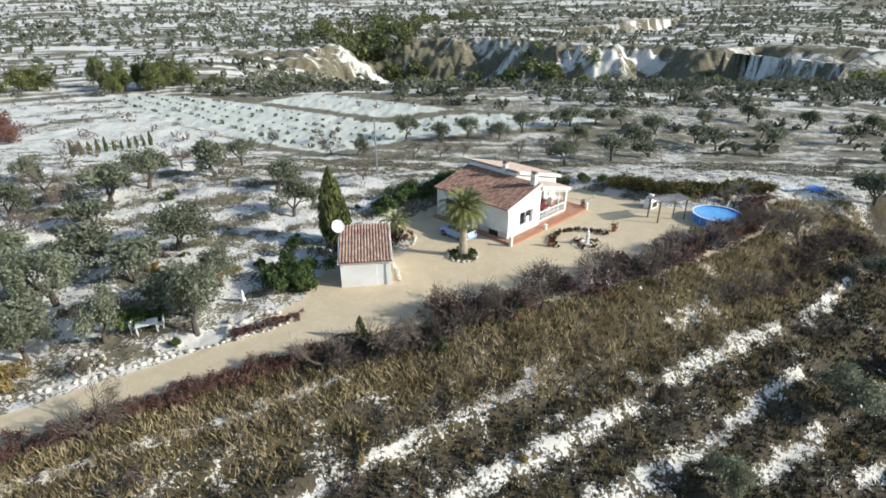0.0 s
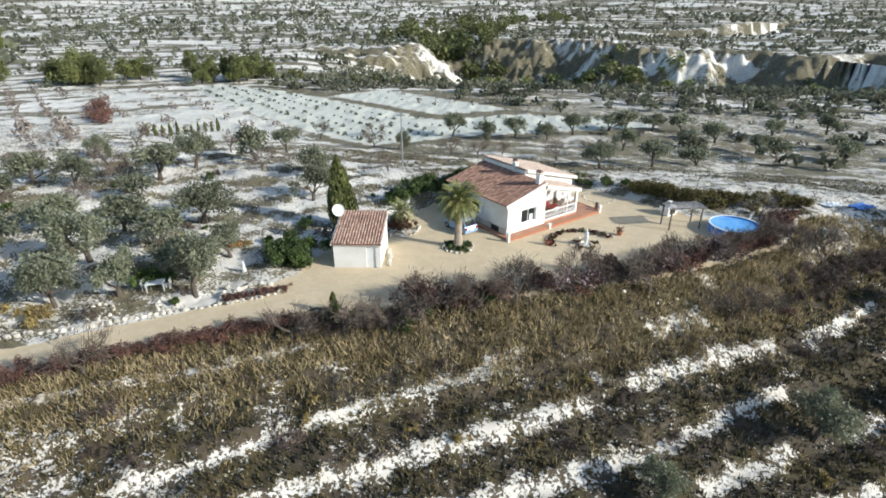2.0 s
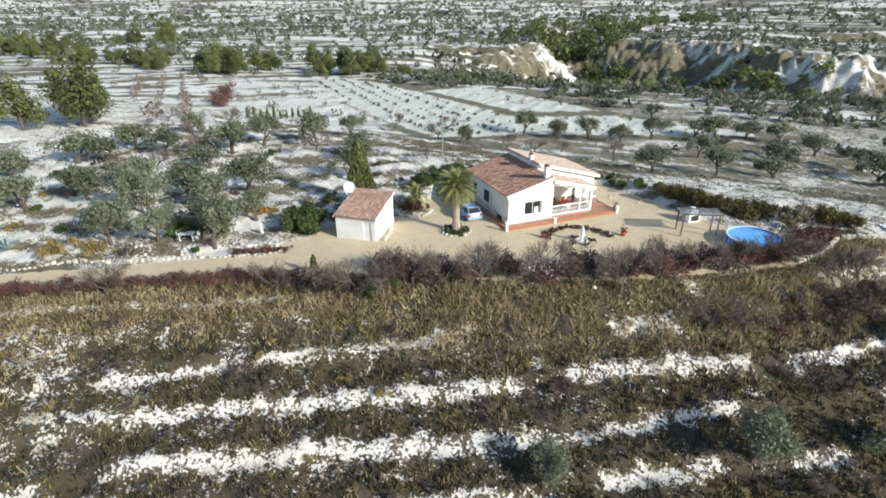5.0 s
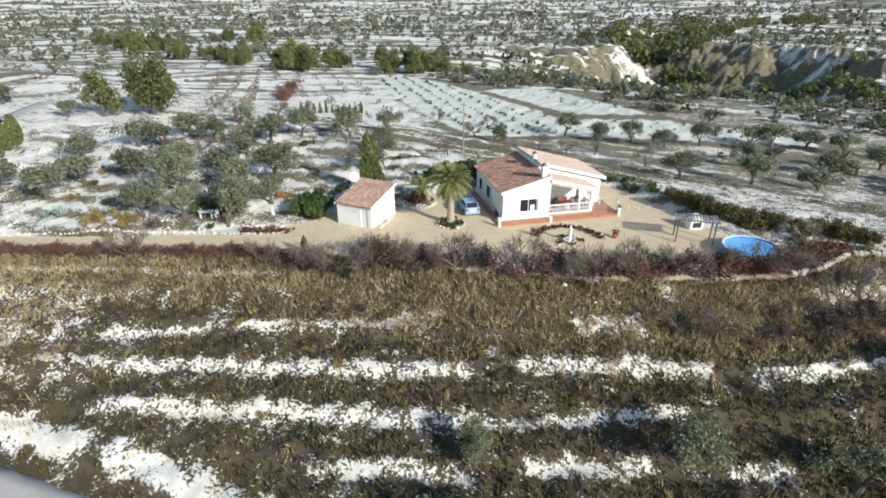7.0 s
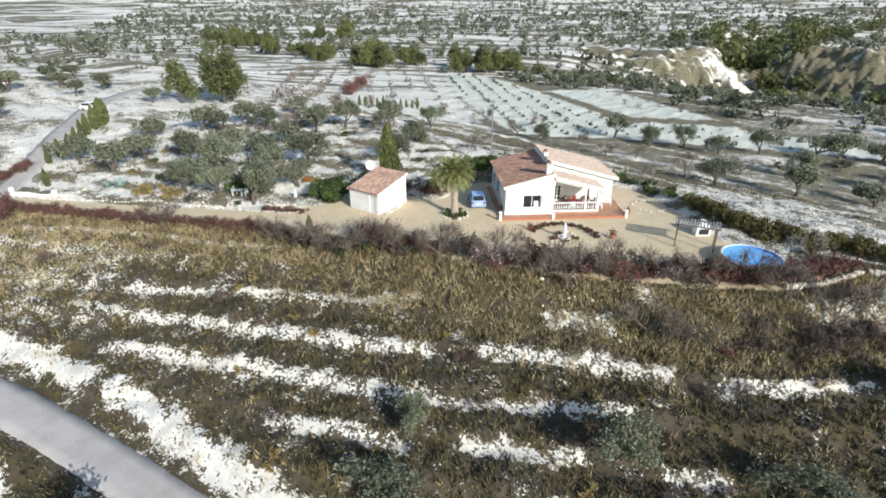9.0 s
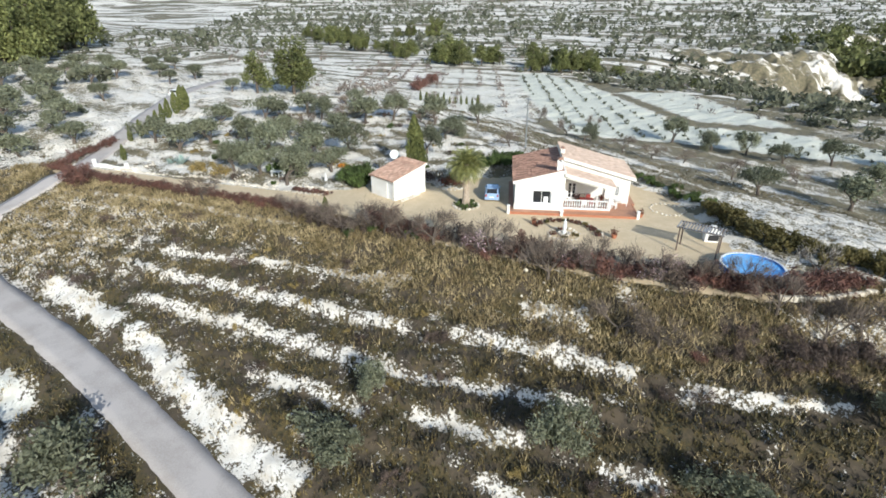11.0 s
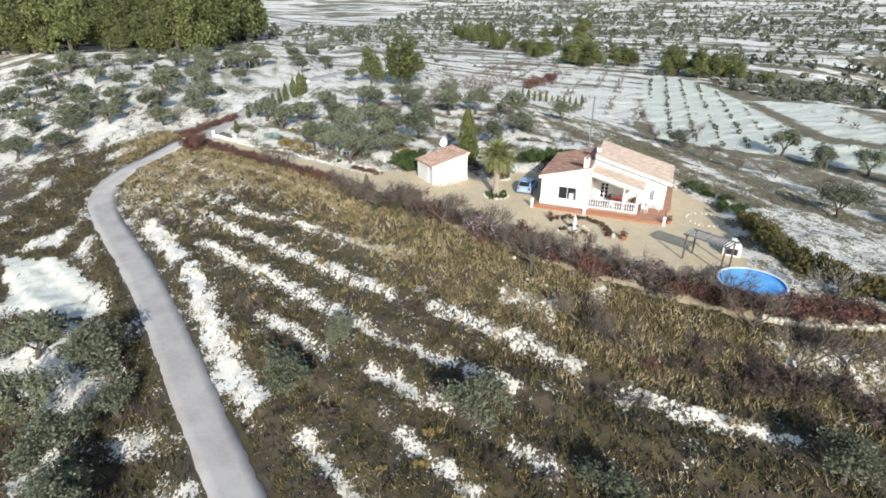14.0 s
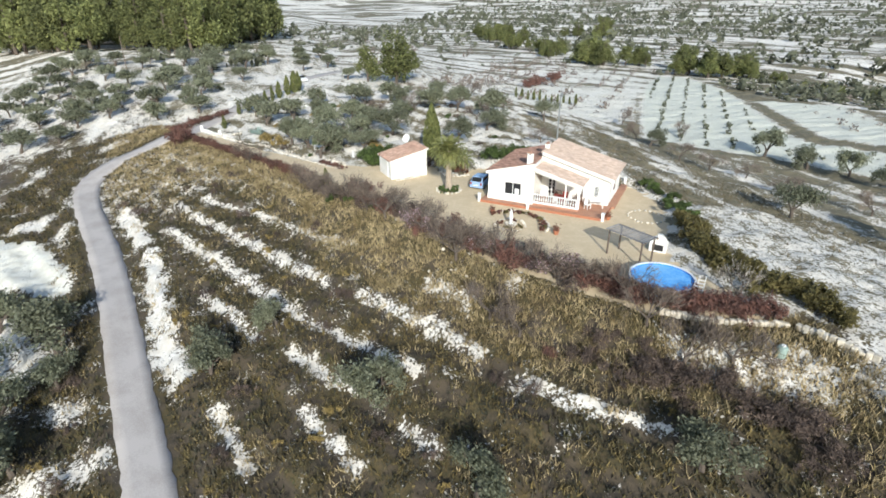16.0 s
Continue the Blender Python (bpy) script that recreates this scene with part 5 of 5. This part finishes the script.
def stone_row(name, line, step, size, label, category, closed=False, tall=0.8, jitter=0.06):
    """A row of single stones along a line, parts of one edging."""
    x0, y0 = line[0]
    edging = empty(name, pose(x0, y0, z_at(x0, y0)), label, category)
    pts = list(line) + ([line[0]] if closed else [])
    for x, y in along(pts, step, jitter):
        ob = new("stone", STONES[RS.randint(5)])
        ob.parent = edging
        s = size * (0.7 + 0.6 * RS.rand())
        ob.matrix_basis = pose(x - x0, y - y0, z_at(x, y) - z_at(x0, y0) + 0.2 * s, 0, 0, 360 * RS.rand()) @ Matrix.Diagonal((s * 1.2, s, s * tall, 1))
    return edging


def ring(cx, cy, r, n=24, a0=0.0, a1=360.0):
    return [(cx + r * math.cos(radians(a0 + (a1 - a0) * i / n)), cy + r * math.sin(radians(a0 + (a1 - a0) * i / n))) for i in range(n + 1)]


stone_row("stone_edging", [(-38, 15.6), (-30, 20.6), (-25.6, 24), (-22.6, 25.3), (-20.2, 26.8), (-17.6, 28.3), (-14.5, 29.8), (-11.9, 31.2), (-10.3, 32.9)], 0.42, 0.36, "pale rounded stones edging the drive", "stone edging")
stone_row("stone_edging", [(-14.7, 30.0), (-15.4, 32.8)], 0.5, 0.42, "white stones edging the garden bed", "stone edging")
stone_row("stone_edging", ring(1.7, 42.7, 1.35, 20), 0.42, 0.3, "white stones round the palm bed", "stone edging")
stone_row("stone_edging", ring(-4.6, 46.0, 1.9, 14, -160, 40), 0.4, 0.38, "white stones edging the shrub bed", "stone edging")
stone_row("stone_edging", ring(13.3, 45.0, 1.4, 20), 0.55, 0.26, "pale stones round the fountain bed", "stone edging")
stone_row("stone_edging", ring(13.3, 45.0, 3.6, 22, 40, 190), 0.42, 0.3, "pale stones edging the curved bed", "stone edging")
stone_row("stone_edging", ring(15.8, 58.6, 1.7, 22), 0.45, 0.24, "pale stones round the rock garden", "stone edging")
stone_row("stone_edging", ring(-37.3, 18.6, 1.6, 20), 0.45, 0.3, "pale stones in a garden circle", "stone edging")
stone_row("stone_edging", ring(-22.5, 27.2, 0.9, 14), 0.4, 0.28, "stones round a small bed", "stone edging")
stone_row("stone_edging", ring(-18.4, 29.2, 0.8, 14), 0.4, 0.26, "stones round a small bed", "stone edging")
stone_row("rock_pile", [(-3.6, 38.0), (-3.9, 39.5), (-4.4, 41.2)], 0.25, 0.4, "rocks heaped along the garage wall", "rock pile")
stone_row("rock_pile", [(21.5, 38.0), (19.2, 37.2), (17.5, 36.2), (16.2, 36.3)], 0.45, 0.32, "pale rocks scattered on the bank", "rock pile", jitter=0.9)
stone_row("rock_pile", [(-14.6, 31.5), (-13.2, 33.2), (-11.6, 33.2)], 0.3, 0.42, "dark and pale rocks in the bed", "rock pile")

# palm and its bed


def palm_tree(x, y, trunk, fronds, reach, label, seed):
    rs = np.random.RandomState(seed)
    tree = empty("palm_tree", at(x, y), label, "palm tree")
    prof_t = []
    n = max(4, int(trunk / 0.16))
    for i in range(n + 1):
        r = (0.42 - 0.14 * min(1, 3 * i / n)) * trunk ** 0.15
        prof_t += [(r, trunk * i / n - 0.1), (r * 0.86, trunk * (i + 0.6) / n - 0.1)]
    part("trunk", turned(prof_t, 10), M_TRUNK, tree)
    bm = turned([(0.2, trunk - 0.25), (0.36, trunk), (0.38, trunk + 0.25), (0.2, trunk + 0.6)], 9)
    part("heart", bm, M_TRUNK, tree, "brown fibrous crown base")
    for k in range(fronds):
        a = 2.4 * k
        lift = radians(88 - 130 * (k / fronds) ** 0.9 + 6 * rs.normal())
        verts, faces = [], []
        p = np.array([0.15 * math.cos(a), 0.15 * math.sin(a), trunk + 0.35])
        out = np.array([math.cos(a), math.sin(a), 0])
        side = np.array([-math.sin(a), math.cos(a), 0])
        steps = 13
        for i in range(steps):
            e = lift - 1.25 * (i / steps) ** 1.6
            d = out * math.cos(e) + np.array([0, 0, math.sin(e)])
            q = p + d * reach / steps
            w = 0.52 * math.sin(math.pi * min(1, 0.12 + 0.85 * i / steps)) * reach / 2
            for sgn in (-1, 1):
                tip = p + side * sgn * w + d * 0.28 - np.array([0, 0, 0.16])
                j = len(verts)
                verts += [p, p + (q - p) * 1.0, tip + (q - p) * 0.4]
                faces += [(j, j + 1, j + 2)]
            j = len(verts)
            verts += [p + side * 0.03, p - side * 0.03, q]
            faces += [(j, j + 1, j + 2)]
            p = q
        mesh_part("frond", verts, faces, M_PALM, tree)
    return tree


palm_tree(1.7, 42.7, 4.2, 78, 2.1, "tall date palm with a full crown", 3)
palm_tree(-4.6, 46.9, 1.0, 30, 1.5, "low young palm behind the garage", 4)


def clump(name, x, y, wide, high, material, n, label, category, seed, size=0.07, aspect=0.6):
    b = shrub(name, seed, label, category, material, n, size, aspect, wide, high)
    b.matrix_world = at(x, y)
    return b


for i, (x, y) in enumerate(ring(1.7, 42.7, 0.8, 7)[:-1]):
    clump("low_shrub", x, y, 0.7, 0.5, M_GREEN, 420, "low dark green shrub round the palm", "shrub", 100 + i)
for i, (x, y) in enumerate(((-5.4, 46.4), (-4.5, 45.3), (-3.6, 46.0), (-4.4, 46.4), (-5.2, 45.6))):
    clump("low_shrub", x, y, 0.9, 0.8, M_RED, 500, "reddish brown shrub in a stone bed", "shrub", 110 + i)
for i, a in enumerate(range(44, 190, 12)):
    x, y = 13.3 + 3.2 * math.cos(radians(a)), 45 + 3.2 * math.sin(radians(a))
    clump("low_shrub", x, y, 0.45, 0.4, (M_RED, M_HEDGE_OLIVE, M_HEDGE)[i % 3], 260, "small plant in the curved bed", "plant", 120 + i)
for i in range(9):
    k = i / 8
    clump("low_shrub", -14.2 + 3.6 * k, 30.5 + 2.0 * k, 0.6, 0.55, M_HEDGE, 420, "russet low hedge plant in the bed", "shrub", 140 + i, 0.09, 0.2)
for i, (x, y) in enumerate(((12.6, 45.6), (13.9, 44.5), (12.7, 44.3), (14.1, 45.6))):
    clump("low_shrub", x, y, 0.45, 0.3, (M_RED, M_HEDGE_OLIVE)[i % 2], 220, "small plant beside the fountain", "plant", 150 + i)


def pot(x, y, s, turn=0):
    p = empty("flower_pot", at(x, y, turn), "round terracotta flower pot", "flower pot", "terracotta pots")
    part("pot", turned([(0.16 * s, 0), (0.24 * s, 0.3 * s), (0.27 * s, 0.34 * s), (0.22 * s, 0.36 * s), (0.19 * s, 0.3 * s)], 10), M_POT, p)
    rs = np.random.RandomState(int(x * 10) % 97)
    v, f = leaves(np.array([0, 0, 0.5 * s]) + 0.14 * s * rs.normal(size=(120, 3)), 0.07 * s, 0.5, rs)
    tagged(mesh_part("plant", v, f, M_RED, p), kind="stuff")


for x, y, s in ((9.8, 44.6, 1.0), (16.7, 48.0, 1.2), (15.2, 54.6, 1.1)):
    pot(x, y, s)

clump("flower_bush", -18.2, 38.4, 0.6, 0.6, M_ORANGE, 420, "bright orange flowering bush among dry grass", "bush", 171)

# fountain figure: a plain white form on a basin
fountain = empty("fountain", at(13.3, 45.0), "white garden fountain with a plain figure", "fountain")
part("basin", turned([(0.55, 0), (0.6, 0.2), (0.52, 0.22), (0.45, 0.12)], 14), M_STONE, fountain)
part("pedestal", turned([(0.2, 0.1), (0.14, 0.3), (0.14, 0.6), (0.22, 0.68)], 10), M_WHITE, fountain)
statue = empty("statue", at(13.3, 45.0, 0, 0.68), "small white garden statue", "statue")
part("figure", turned([(0.17, 0), (0.2, 0.25), (0.14, 0.45), (0.18, 0.6), (0.07, 0.72), (0.1, 0.85), (0.04, 0.95)], 9), M_WHITE, statue)
statue = empty("statue", at(-15.2, 34.8), "white garden statue on a plinth", "statue")
part("figure", turned([(0.18, 0), (0.18, 0.3), (0.11, 0.32), (0.14, 0.52), (0.09, 0.68), (0.12, 0.78), (0.05, 0.86), (0.07, 0.93), (0.03, 1.0)], 9), M_WHITE, statue)

# satellite dish on the garage
dish = empty("satellite_dish", pose(-8.92, 40.85, 2.55), "round white satellite dish on a mast", "satellite dish")
part("mast", turned([(0.03, 0), (0.03, 0.75)], 6), M_STEEL, dish)
bm = turned([(0.02, 0.0), (0.22, 0.03), (0.42, 0.11), (0.55, 0.2), (0.55, 0.215), (0.42, 0.125), (0.2, 0.045)], 18)
bmesh.ops.transform(bm, matrix=Matrix.Translation((0.06, -0.06, 0.75)) @ Matrix.Rotation(radians(62), 4, Vector((1, 0.7, 0)).normalized()), verts=bm.verts)
part("reflector", bm, M_WHITE, dish)
bm = bmesh.new()
tube(bm, (0.1, -0.1, 0.6), (0.4, -0.55, 0.85), 0.015, 0.015, 4)
part("feed_arm", bm, M_STEEL, dish)


# parked cars


def car(x, y, turn, paint, label, dz=0.0):
    c = empty("car", at(x, y, turn, dz), label, "car")
    bm = bmesh.new()
    prism(bm, [(-1.75, 0.22), (1.72, 0.22), (1.78, 0.45), (1.7, 0.72), (0.95, 0.88), (-1.6, 0.92), (-1.78, 0.6)], -0.79, 0.79)
    part("body", bm, paint, c, bevel=0.05)
    bm = bmesh.new()
    prism(bm, [(-1.62, 0.9), (0.95, 0.88), (0.3, 1.38), (-1.25, 1.42)], -0.66, 0.66)
    part("cabin", bm, paint, c, bevel=0.05)
    bm = bmesh.new()
    prism(bm, [(0.98, 0.93), (0.9, 0.92), (0.36, 1.34), (0.42, 1.36)], -0.58, 0.58)
    part("windscreen", bm, M_GLASS, c)
    bm = bmesh.new()
    prism(bm, [(-1.66, 0.96), (-1.6, 0.95), (-1.28, 1.36), (-1.35, 1.37)], -0.56, 0.56)
    part("rear_window", bm, M_GLASS, c)
    for s in (-1, 1):
        for x0, x1, t0, t1 in ((-1.35, -0.55, -1.18, -0.55), (-0.48, 0.72, -0.48, 0.25)):
            bm = bmesh.new()
            prism(bm, [(x0, 0.94), (x1, 0.94), (t1, 1.33), (t0, 1.33)], s * 0.665 - 0.012, s * 0.665 + 0.012)
            part("side_window", bm, M_GLASS, c)
        boxed("mirror", (0.55, 0.7, s * 0.8 - 0.08, s * 0.8 + 0.08, 0.92, 1.03), paint, c)
        boxed("headlight", (1.68, 1.775, s * 0.55 - 0.16, s * 0.55 + 0.16, 0.55, 0.7), M_STEEL, c)
        boxed("tail_light", (-1.79, -1.7, s * 0.62 - 0.1, s * 0.62 + 0.1, 0.6, 0.85), M_CLOTH, c)
        for wx in (-1.1, 1.15):
            bm = turned([(0.17, -0.1), (0.29, -0.1), (0.3, -0.06), (0.3, 0.06), (0.29, 0.1), (0.17, 0.1)], 16)
            bmesh.ops.transform(bm, matrix=Matrix.Translation((wx, s * 0.72, 0.3)) @ Matrix.Rotation(radians(90), 4, "X"), verts=bm.verts)
            wheel = part("tyre", bm, M_TYRE, c)
            bm = turned([(0.02, -0.11), (0.17, -0.105), (0.17, 0.105), (0.02, 0.11)], 12)
            bmesh.ops.transform(bm, matrix=Matrix.Translation((wx, s * 0.72, 0.3)) @ Matrix.Rotation(radians(90), 4, "X"), verts=bm.verts)
            part("rim", bm, M_STEEL, wheel)
    boxed("bumper", (1.74, 1.82, -0.72, 0.72, 0.28, 0.46), paint, c)
    boxed("number_plate", (-1.815, -1.79, -0.26, 0.26, 0.5, 0.61), M_WHITE, c)
    return c


car(1.35, 46.9, 135, M_CARBLUE, "small light blue hatchback parked beside the house")
car(-73.5, 33.2, 30, M_WHITE, "white car parked on a far track")

# pool, barbecue, pergola
pool = empty("swimming_pool", at(27.9, 50.6, 0, -0.22), "round blue above-ground pool with a white rim", "pool")
part("wall", turned([(2.35, -0.3), (2.35, 1.02), (2.28, 1.02), (2.28, 0.8)], 40, False), M_POOL, pool)
part("rim", turned([(2.25, 1.02), (2.42, 1.02), (2.42, 1.08), (2.25, 1.08), (2.25, 1.02)], 40, False), M_WHITE, pool, "white steel rim")
part("water", turned([(2.27, 0.7), (2.27, 0.92)], 40), M_ICE, pool, "blue water with thin ice")
for i in range(14):
    a = 360 / 14 * i
    x, y = 2.4 * math.cos(radians(a)), 2.4 * math.sin(radians(a))
    bm = bmesh.new()
    tube(bm, (x, y, -0.1), (x, y, 1.05), 0.04, 0.04, 5)
    part("upright", bm, M_WHITE, pool)
bm = bmesh.new()
ladder = empty("pool_ladder", at(29.9, 52.4, 45), "white pool ladder over the rim", "ladder")
bm.free()
for s in (-0.22, 0.22):
    bm = bmesh.new()
    tube(bm, (s, 0.3, -0.1), (s, 0, 1.6), 0.025, 0.025, 5)
    part("stile", bm, M_WHITE, ladder)
for i in range(4):
    boxed("rung", (-0.22, 0.22, 0.2 - 0.06 * i, 0.26 - 0.06 * i, 0.25 + 0.3 * i, 0.29 + 0.3 * i), M_WHITE, ladder)

bbq = empty("barbecue", at(22.6, 54.6, 40), "white rendered garden barbecue with a dark hearth", "barbecue")
boxed("base", (-0.7, 0.7, -0.45, 0.45, -0.1, 0.85), M_WALL, bbq, bevel=0.02)
# flat dark plate: the hollow hearth's shade is put into its colour
boxed("hearth", (-0.45, 0.45, -0.462, -0.452, 0.15, 0.7), M_DARK, bbq, "dark plate as the shade in the hearth")
bm = bmesh.new()
prism(bm, [(-0.62, 0.85), (0.62, 0.85), (0.3, 1.25), (-0.3, 1.25)], -0.3, 0.4)
part("hood", bm, M_WALL, bbq)
boxed("flue", (-0.2, 0.2, -0.12, 0.25, 1.25, 1.45), M_WALL, bbq)

pergola = empty("pergola", at(23.0, 51.3, 17), "timber pergola with a grey cane roof", "pergola")
for x in (-1.6, 1.6):
    for y in (-0.8, 0.8):
        boxed("post", (x - 0.06, x + 0.06, y - 0.06, y + 0.06, -0.2, 2.15), M_WOOD, pergola, bevel=0.01)
for y in (-0.8, 0.8):
    boxed("beam", (-1.9, 1.9, y - 0.05, y + 0.05, 2.15, 2.27), M_WOOD, pergola)
for i in range(15):
    x = -1.8 + 0.255 * i
    boxed("slat", (x - 0.07, x + 0.07, -1.0 - 0.2 * RS.rand(), 0.95 - 0.3 * RS.rand(), 2.275, 2.31), M_CANE, pergola)

M_BLOCK = mat("whitewashed_stone", (0.66, 0.60, 0.50), 0.9, (0.46, 0.40, 0.31), 2.5, 20, 0.4, object_random=0.2)
# low pale wall below the pool, built of single blocks
for name, line in (("garden_wall", [(31.0, 48.0), (32.4, 49.6), (33.8, 51.9), (35.2, 55.0)]), ("garden_wall", [(35.5, 55.3), (37.5, 55.6), (40.0, 56.6)])):
    wall = empty(name, pose(line[0][0], line[0][1], z_at(*line[0])), "low whitewashed stone retaining wall", "wall")
    pts = list(along(line, 0.34, 0.03)) + [line[-1]]
    for i, ((ax, ay), (bx, by)) in enumerate(zip(pts[:-1], pts[1:])):
        L, a = math.hypot(bx - ax, by - ay), math.degrees(math.atan2(by - ay, bx - ax))
        bm = bmesh.new()
        h = 0.28 + 0.16 * RS.rand()
        box(bm, 0.01, L - 0.01, -0.16 - 0.05 * RS.rand(), 0.16 + 0.05 * RS.rand(), -0.6, h)
        ob = part("block", bm, M_BLOCK, wall, bevel=0.05)
        ob.matrix_basis = pose(ax - line[0][0], ay - line[0][1], z_at(ax, ay) - z_at(*line[0]), 0, 0, a)

# tank, tarpaulins, poles
tank = empty("water_tank", at(36.9, 52.6), "small pale blue plastic water tank", "tank")
part("body", turned([(0.28, -0.1), (0.32, 0.12), (0.32, 0.52), (0.27, 0.66), (0.14, 0.72)], 16), M_AGAVE, tank)
part("lid", turned([(0.14, 0.72), (0.14, 0.77), (0.04, 0.79)], 12), M_WHITE, tank)


def tarpaulin(x, y, w, d, material, label, seed):
    rs = np.random.RandomState(seed)
    n = 9
    bm = bmesh.new()
    bmesh.ops.create_grid(bm, x_segments=n, y_segments=n, size=0.5)
    for v in bm.verts:
        v.co = Vector((v.co.x * w * (1 + 0.1 * rs.normal()), v.co.y * d * (1 + 0.1 * rs.normal()), 0.12 + 0.14 * rs.rand() + 0.25 * max(0, 0.4 - v.co.length)))
    t = empty("tarpaulin", at(x, y, 30), label, "tarpaulin")
    part("sheet", bm, material, t)


tarpaulin(43.3, 59.1, 2.6, 1.4, M_TARP, "crumpled blue tarpaulin on rough ground", 5)
tarpaulin(40.7, 59.6, 2.0, 1.3, M_WHITE, "crumpled white sheet on rough ground", 6)


def utility_pole(x, y, h, lean, material, label):
    p = empty("utility_pole", at(x, y), label, "pole")
    bm = bmesh.new()
    tube(bm, (0, 0, -0.4), (lean, 0, h), 0.12, 0.08, 7)
    part("shaft", bm, material, p)
    boxed("crossarm", (lean - 0.5, lean + 0.5, -0.04, 0.04, h - 0.35, h - 0.25), material, p)


utility_pole(-8.0, 61.9, 7.0, 0.0, M_STEEL, "slim grey utility pole behind the house")
utility_pole(-100.8, -6.6, 7.5, -0.8, M_WOOD, "leaning timber utility pole by the wood")

# gate walls
gate = empty("gate_wall", at(-38.6, 15.6, 32), "low white curved gate wall with posts", "wall")
for i in range(7):
    boxed("panel", (-3 + 0.75 * i, -2.27 + 0.75 * i, -0.12, 0.12, -0.4, 0.4 + 0.08 * math.sin(i)), M_WALL, gate, bevel=0.02)
for x in (-3.2, 2.5):
    boxed("gate_post", (x - 0.2, x + 0.2, -0.2, 0.2, -0.4, 0.95), M_WALL, gate, bevel=0.03)


def agave(x, y, s, seed):
    rs = np.random.RandomState(seed)
    a = empty("agave", at(x, y), "large blue-green agave with pointed leaves", "agave")
    for i in range(24):
        t, e = 2.4 * i, radians(20 + 60 * rs.rand())
        d = Vector((math.cos(t) * math.cos(e), math.sin(t) * math.cos(e), math.sin(e)))
        sd = Vector((-math.sin(t), math.cos(t), 0)) * 0.11 * s
        bm = bmesh.new()
        v = [bm.verts.new(c) for c in (d * 0.05 - sd * 0.6, d * 0.05 + sd * 0.6, d * 0.6 * s + sd - Vector((0, 0, 0.03)), d * 0.6 * s - sd - Vector((0, 0, 0.03)), d * 1.3 * s, d * 0.5 * s - Vector((0, 0, 0.12)))]
        for f in ((0, 1, 2, 3), (3, 2, 4), (1, 0, 5), (2, 1, 5), (0, 3, 5), (3, 4, 5), (4, 2, 5)):
            bm.faces.new([v[k] for k in f])
        part("leaf", bm, M_AGAVE, a)


agave(-33.4, 22.9, 1.2, 1)
agave(-35.2, 22.0, 0.8, 2)


# garden and porch furniture


def garden_table(m, label, top, cloth=None):
    t = empty("table", m, label, "table")
    boxed("tabletop", (-0.7, 0.7, -0.45, 0.45, 0.70, 0.74), top, t, bevel=0.01)
    for x in (-0.6, 0.6):
        for y in (-0.36, 0.36):
            boxed("leg", (x - 0.03, x + 0.03, y - 0.03, y + 0.03, 0, 0.70), top, t)
    return t


def garden_chair(m, material, label, group):
    c = empty("chair", m, label, "chair", group)
    boxed("seat", (-0.24, 0.24, -0.24, 0.24, 0.42, 0.46), material, c, bevel=0.01)
    boxed("backrest", (-0.24, 0.24, 0.22, 0.27, 0.46, 0.95), material, c, bevel=0.01)
    for x in (-0.21, 0.21):
        for y in (-0.21, 0.21):
            boxed("leg", (x - 0.025, x + 0.025, y - 0.025, y + 0.025, 0, 0.42), material, c)
    return c


garden_table(HOUSE @ pose(7.6, 1.4, 0.05), "porch table under a dark red cloth", M_CLOTH)
for u, v, a, mt in ((6.7, 1.4, 90, M_WOOD), (8.6, 1.4, -90, M_WHITE), (7.3, 2.1, 0, M_WOOD), (7.9, 2.1, 0, M_CLOTH), (7.3, 0.7, 180, M_WHITE), (8.0, 0.7, 180, M_CLOTH)):
    garden_chair(HOUSE @ pose(u, v, 0.05, 0, 0, a), mt, "chair drawn up to the porch table", "chairs on the porch")
for u, v, a in ((10.5, 1.3, 60), (10.4, 2.3, 100)):
    garden_chair(HOUSE @ pose(u, v, -0.13, 0, 0, a), M_WHITE, "white garden chair on the terrace", "chairs on the terrace")
garden_table(HOUSE @ pose(11.2, 2.2, -0.13, 0, 0, 20), "white garden table on the terrace", M_WHITE)
garden_table(at(-20.4, 30.8, 25), "white plastic garden table in the garden", M_WHITE)
for x, y, a in ((-21.2, 30.7, 80), (-19.7, 31.2, -70)):
    garden_chair(at(x, y, a), M_WHITE, "white plastic chair in the garden", "chairs in the garden")
for u, v in ((5.5, 0.5), (9.2, 0.5), (9.3, 2.5), (6.9, 2.7)):
    x, y, _ = (HOUSE @ Vector((u, v, 0)))
    pt = empty("flower_pot", HOUSE @ pose(u, v, 0.05), "potted plant with reddish leaves on the porch", "flower pot", "pots on the porch")
    part("pot", turned([(0.14, 0), (0.2, 0.3), (0.22, 0.32)], 10), M_POT, pt)
    rs = np.random.RandomState(int(u * 10))
    lv, lf = leaves(np.array([0, 0, 0.6]) + 0.17 * rs.normal(size=(160, 3)), 0.08, 0.5, rs)
    tagged(mesh_part("plant", lv, lf, M_RED, pt), kind="stuff")
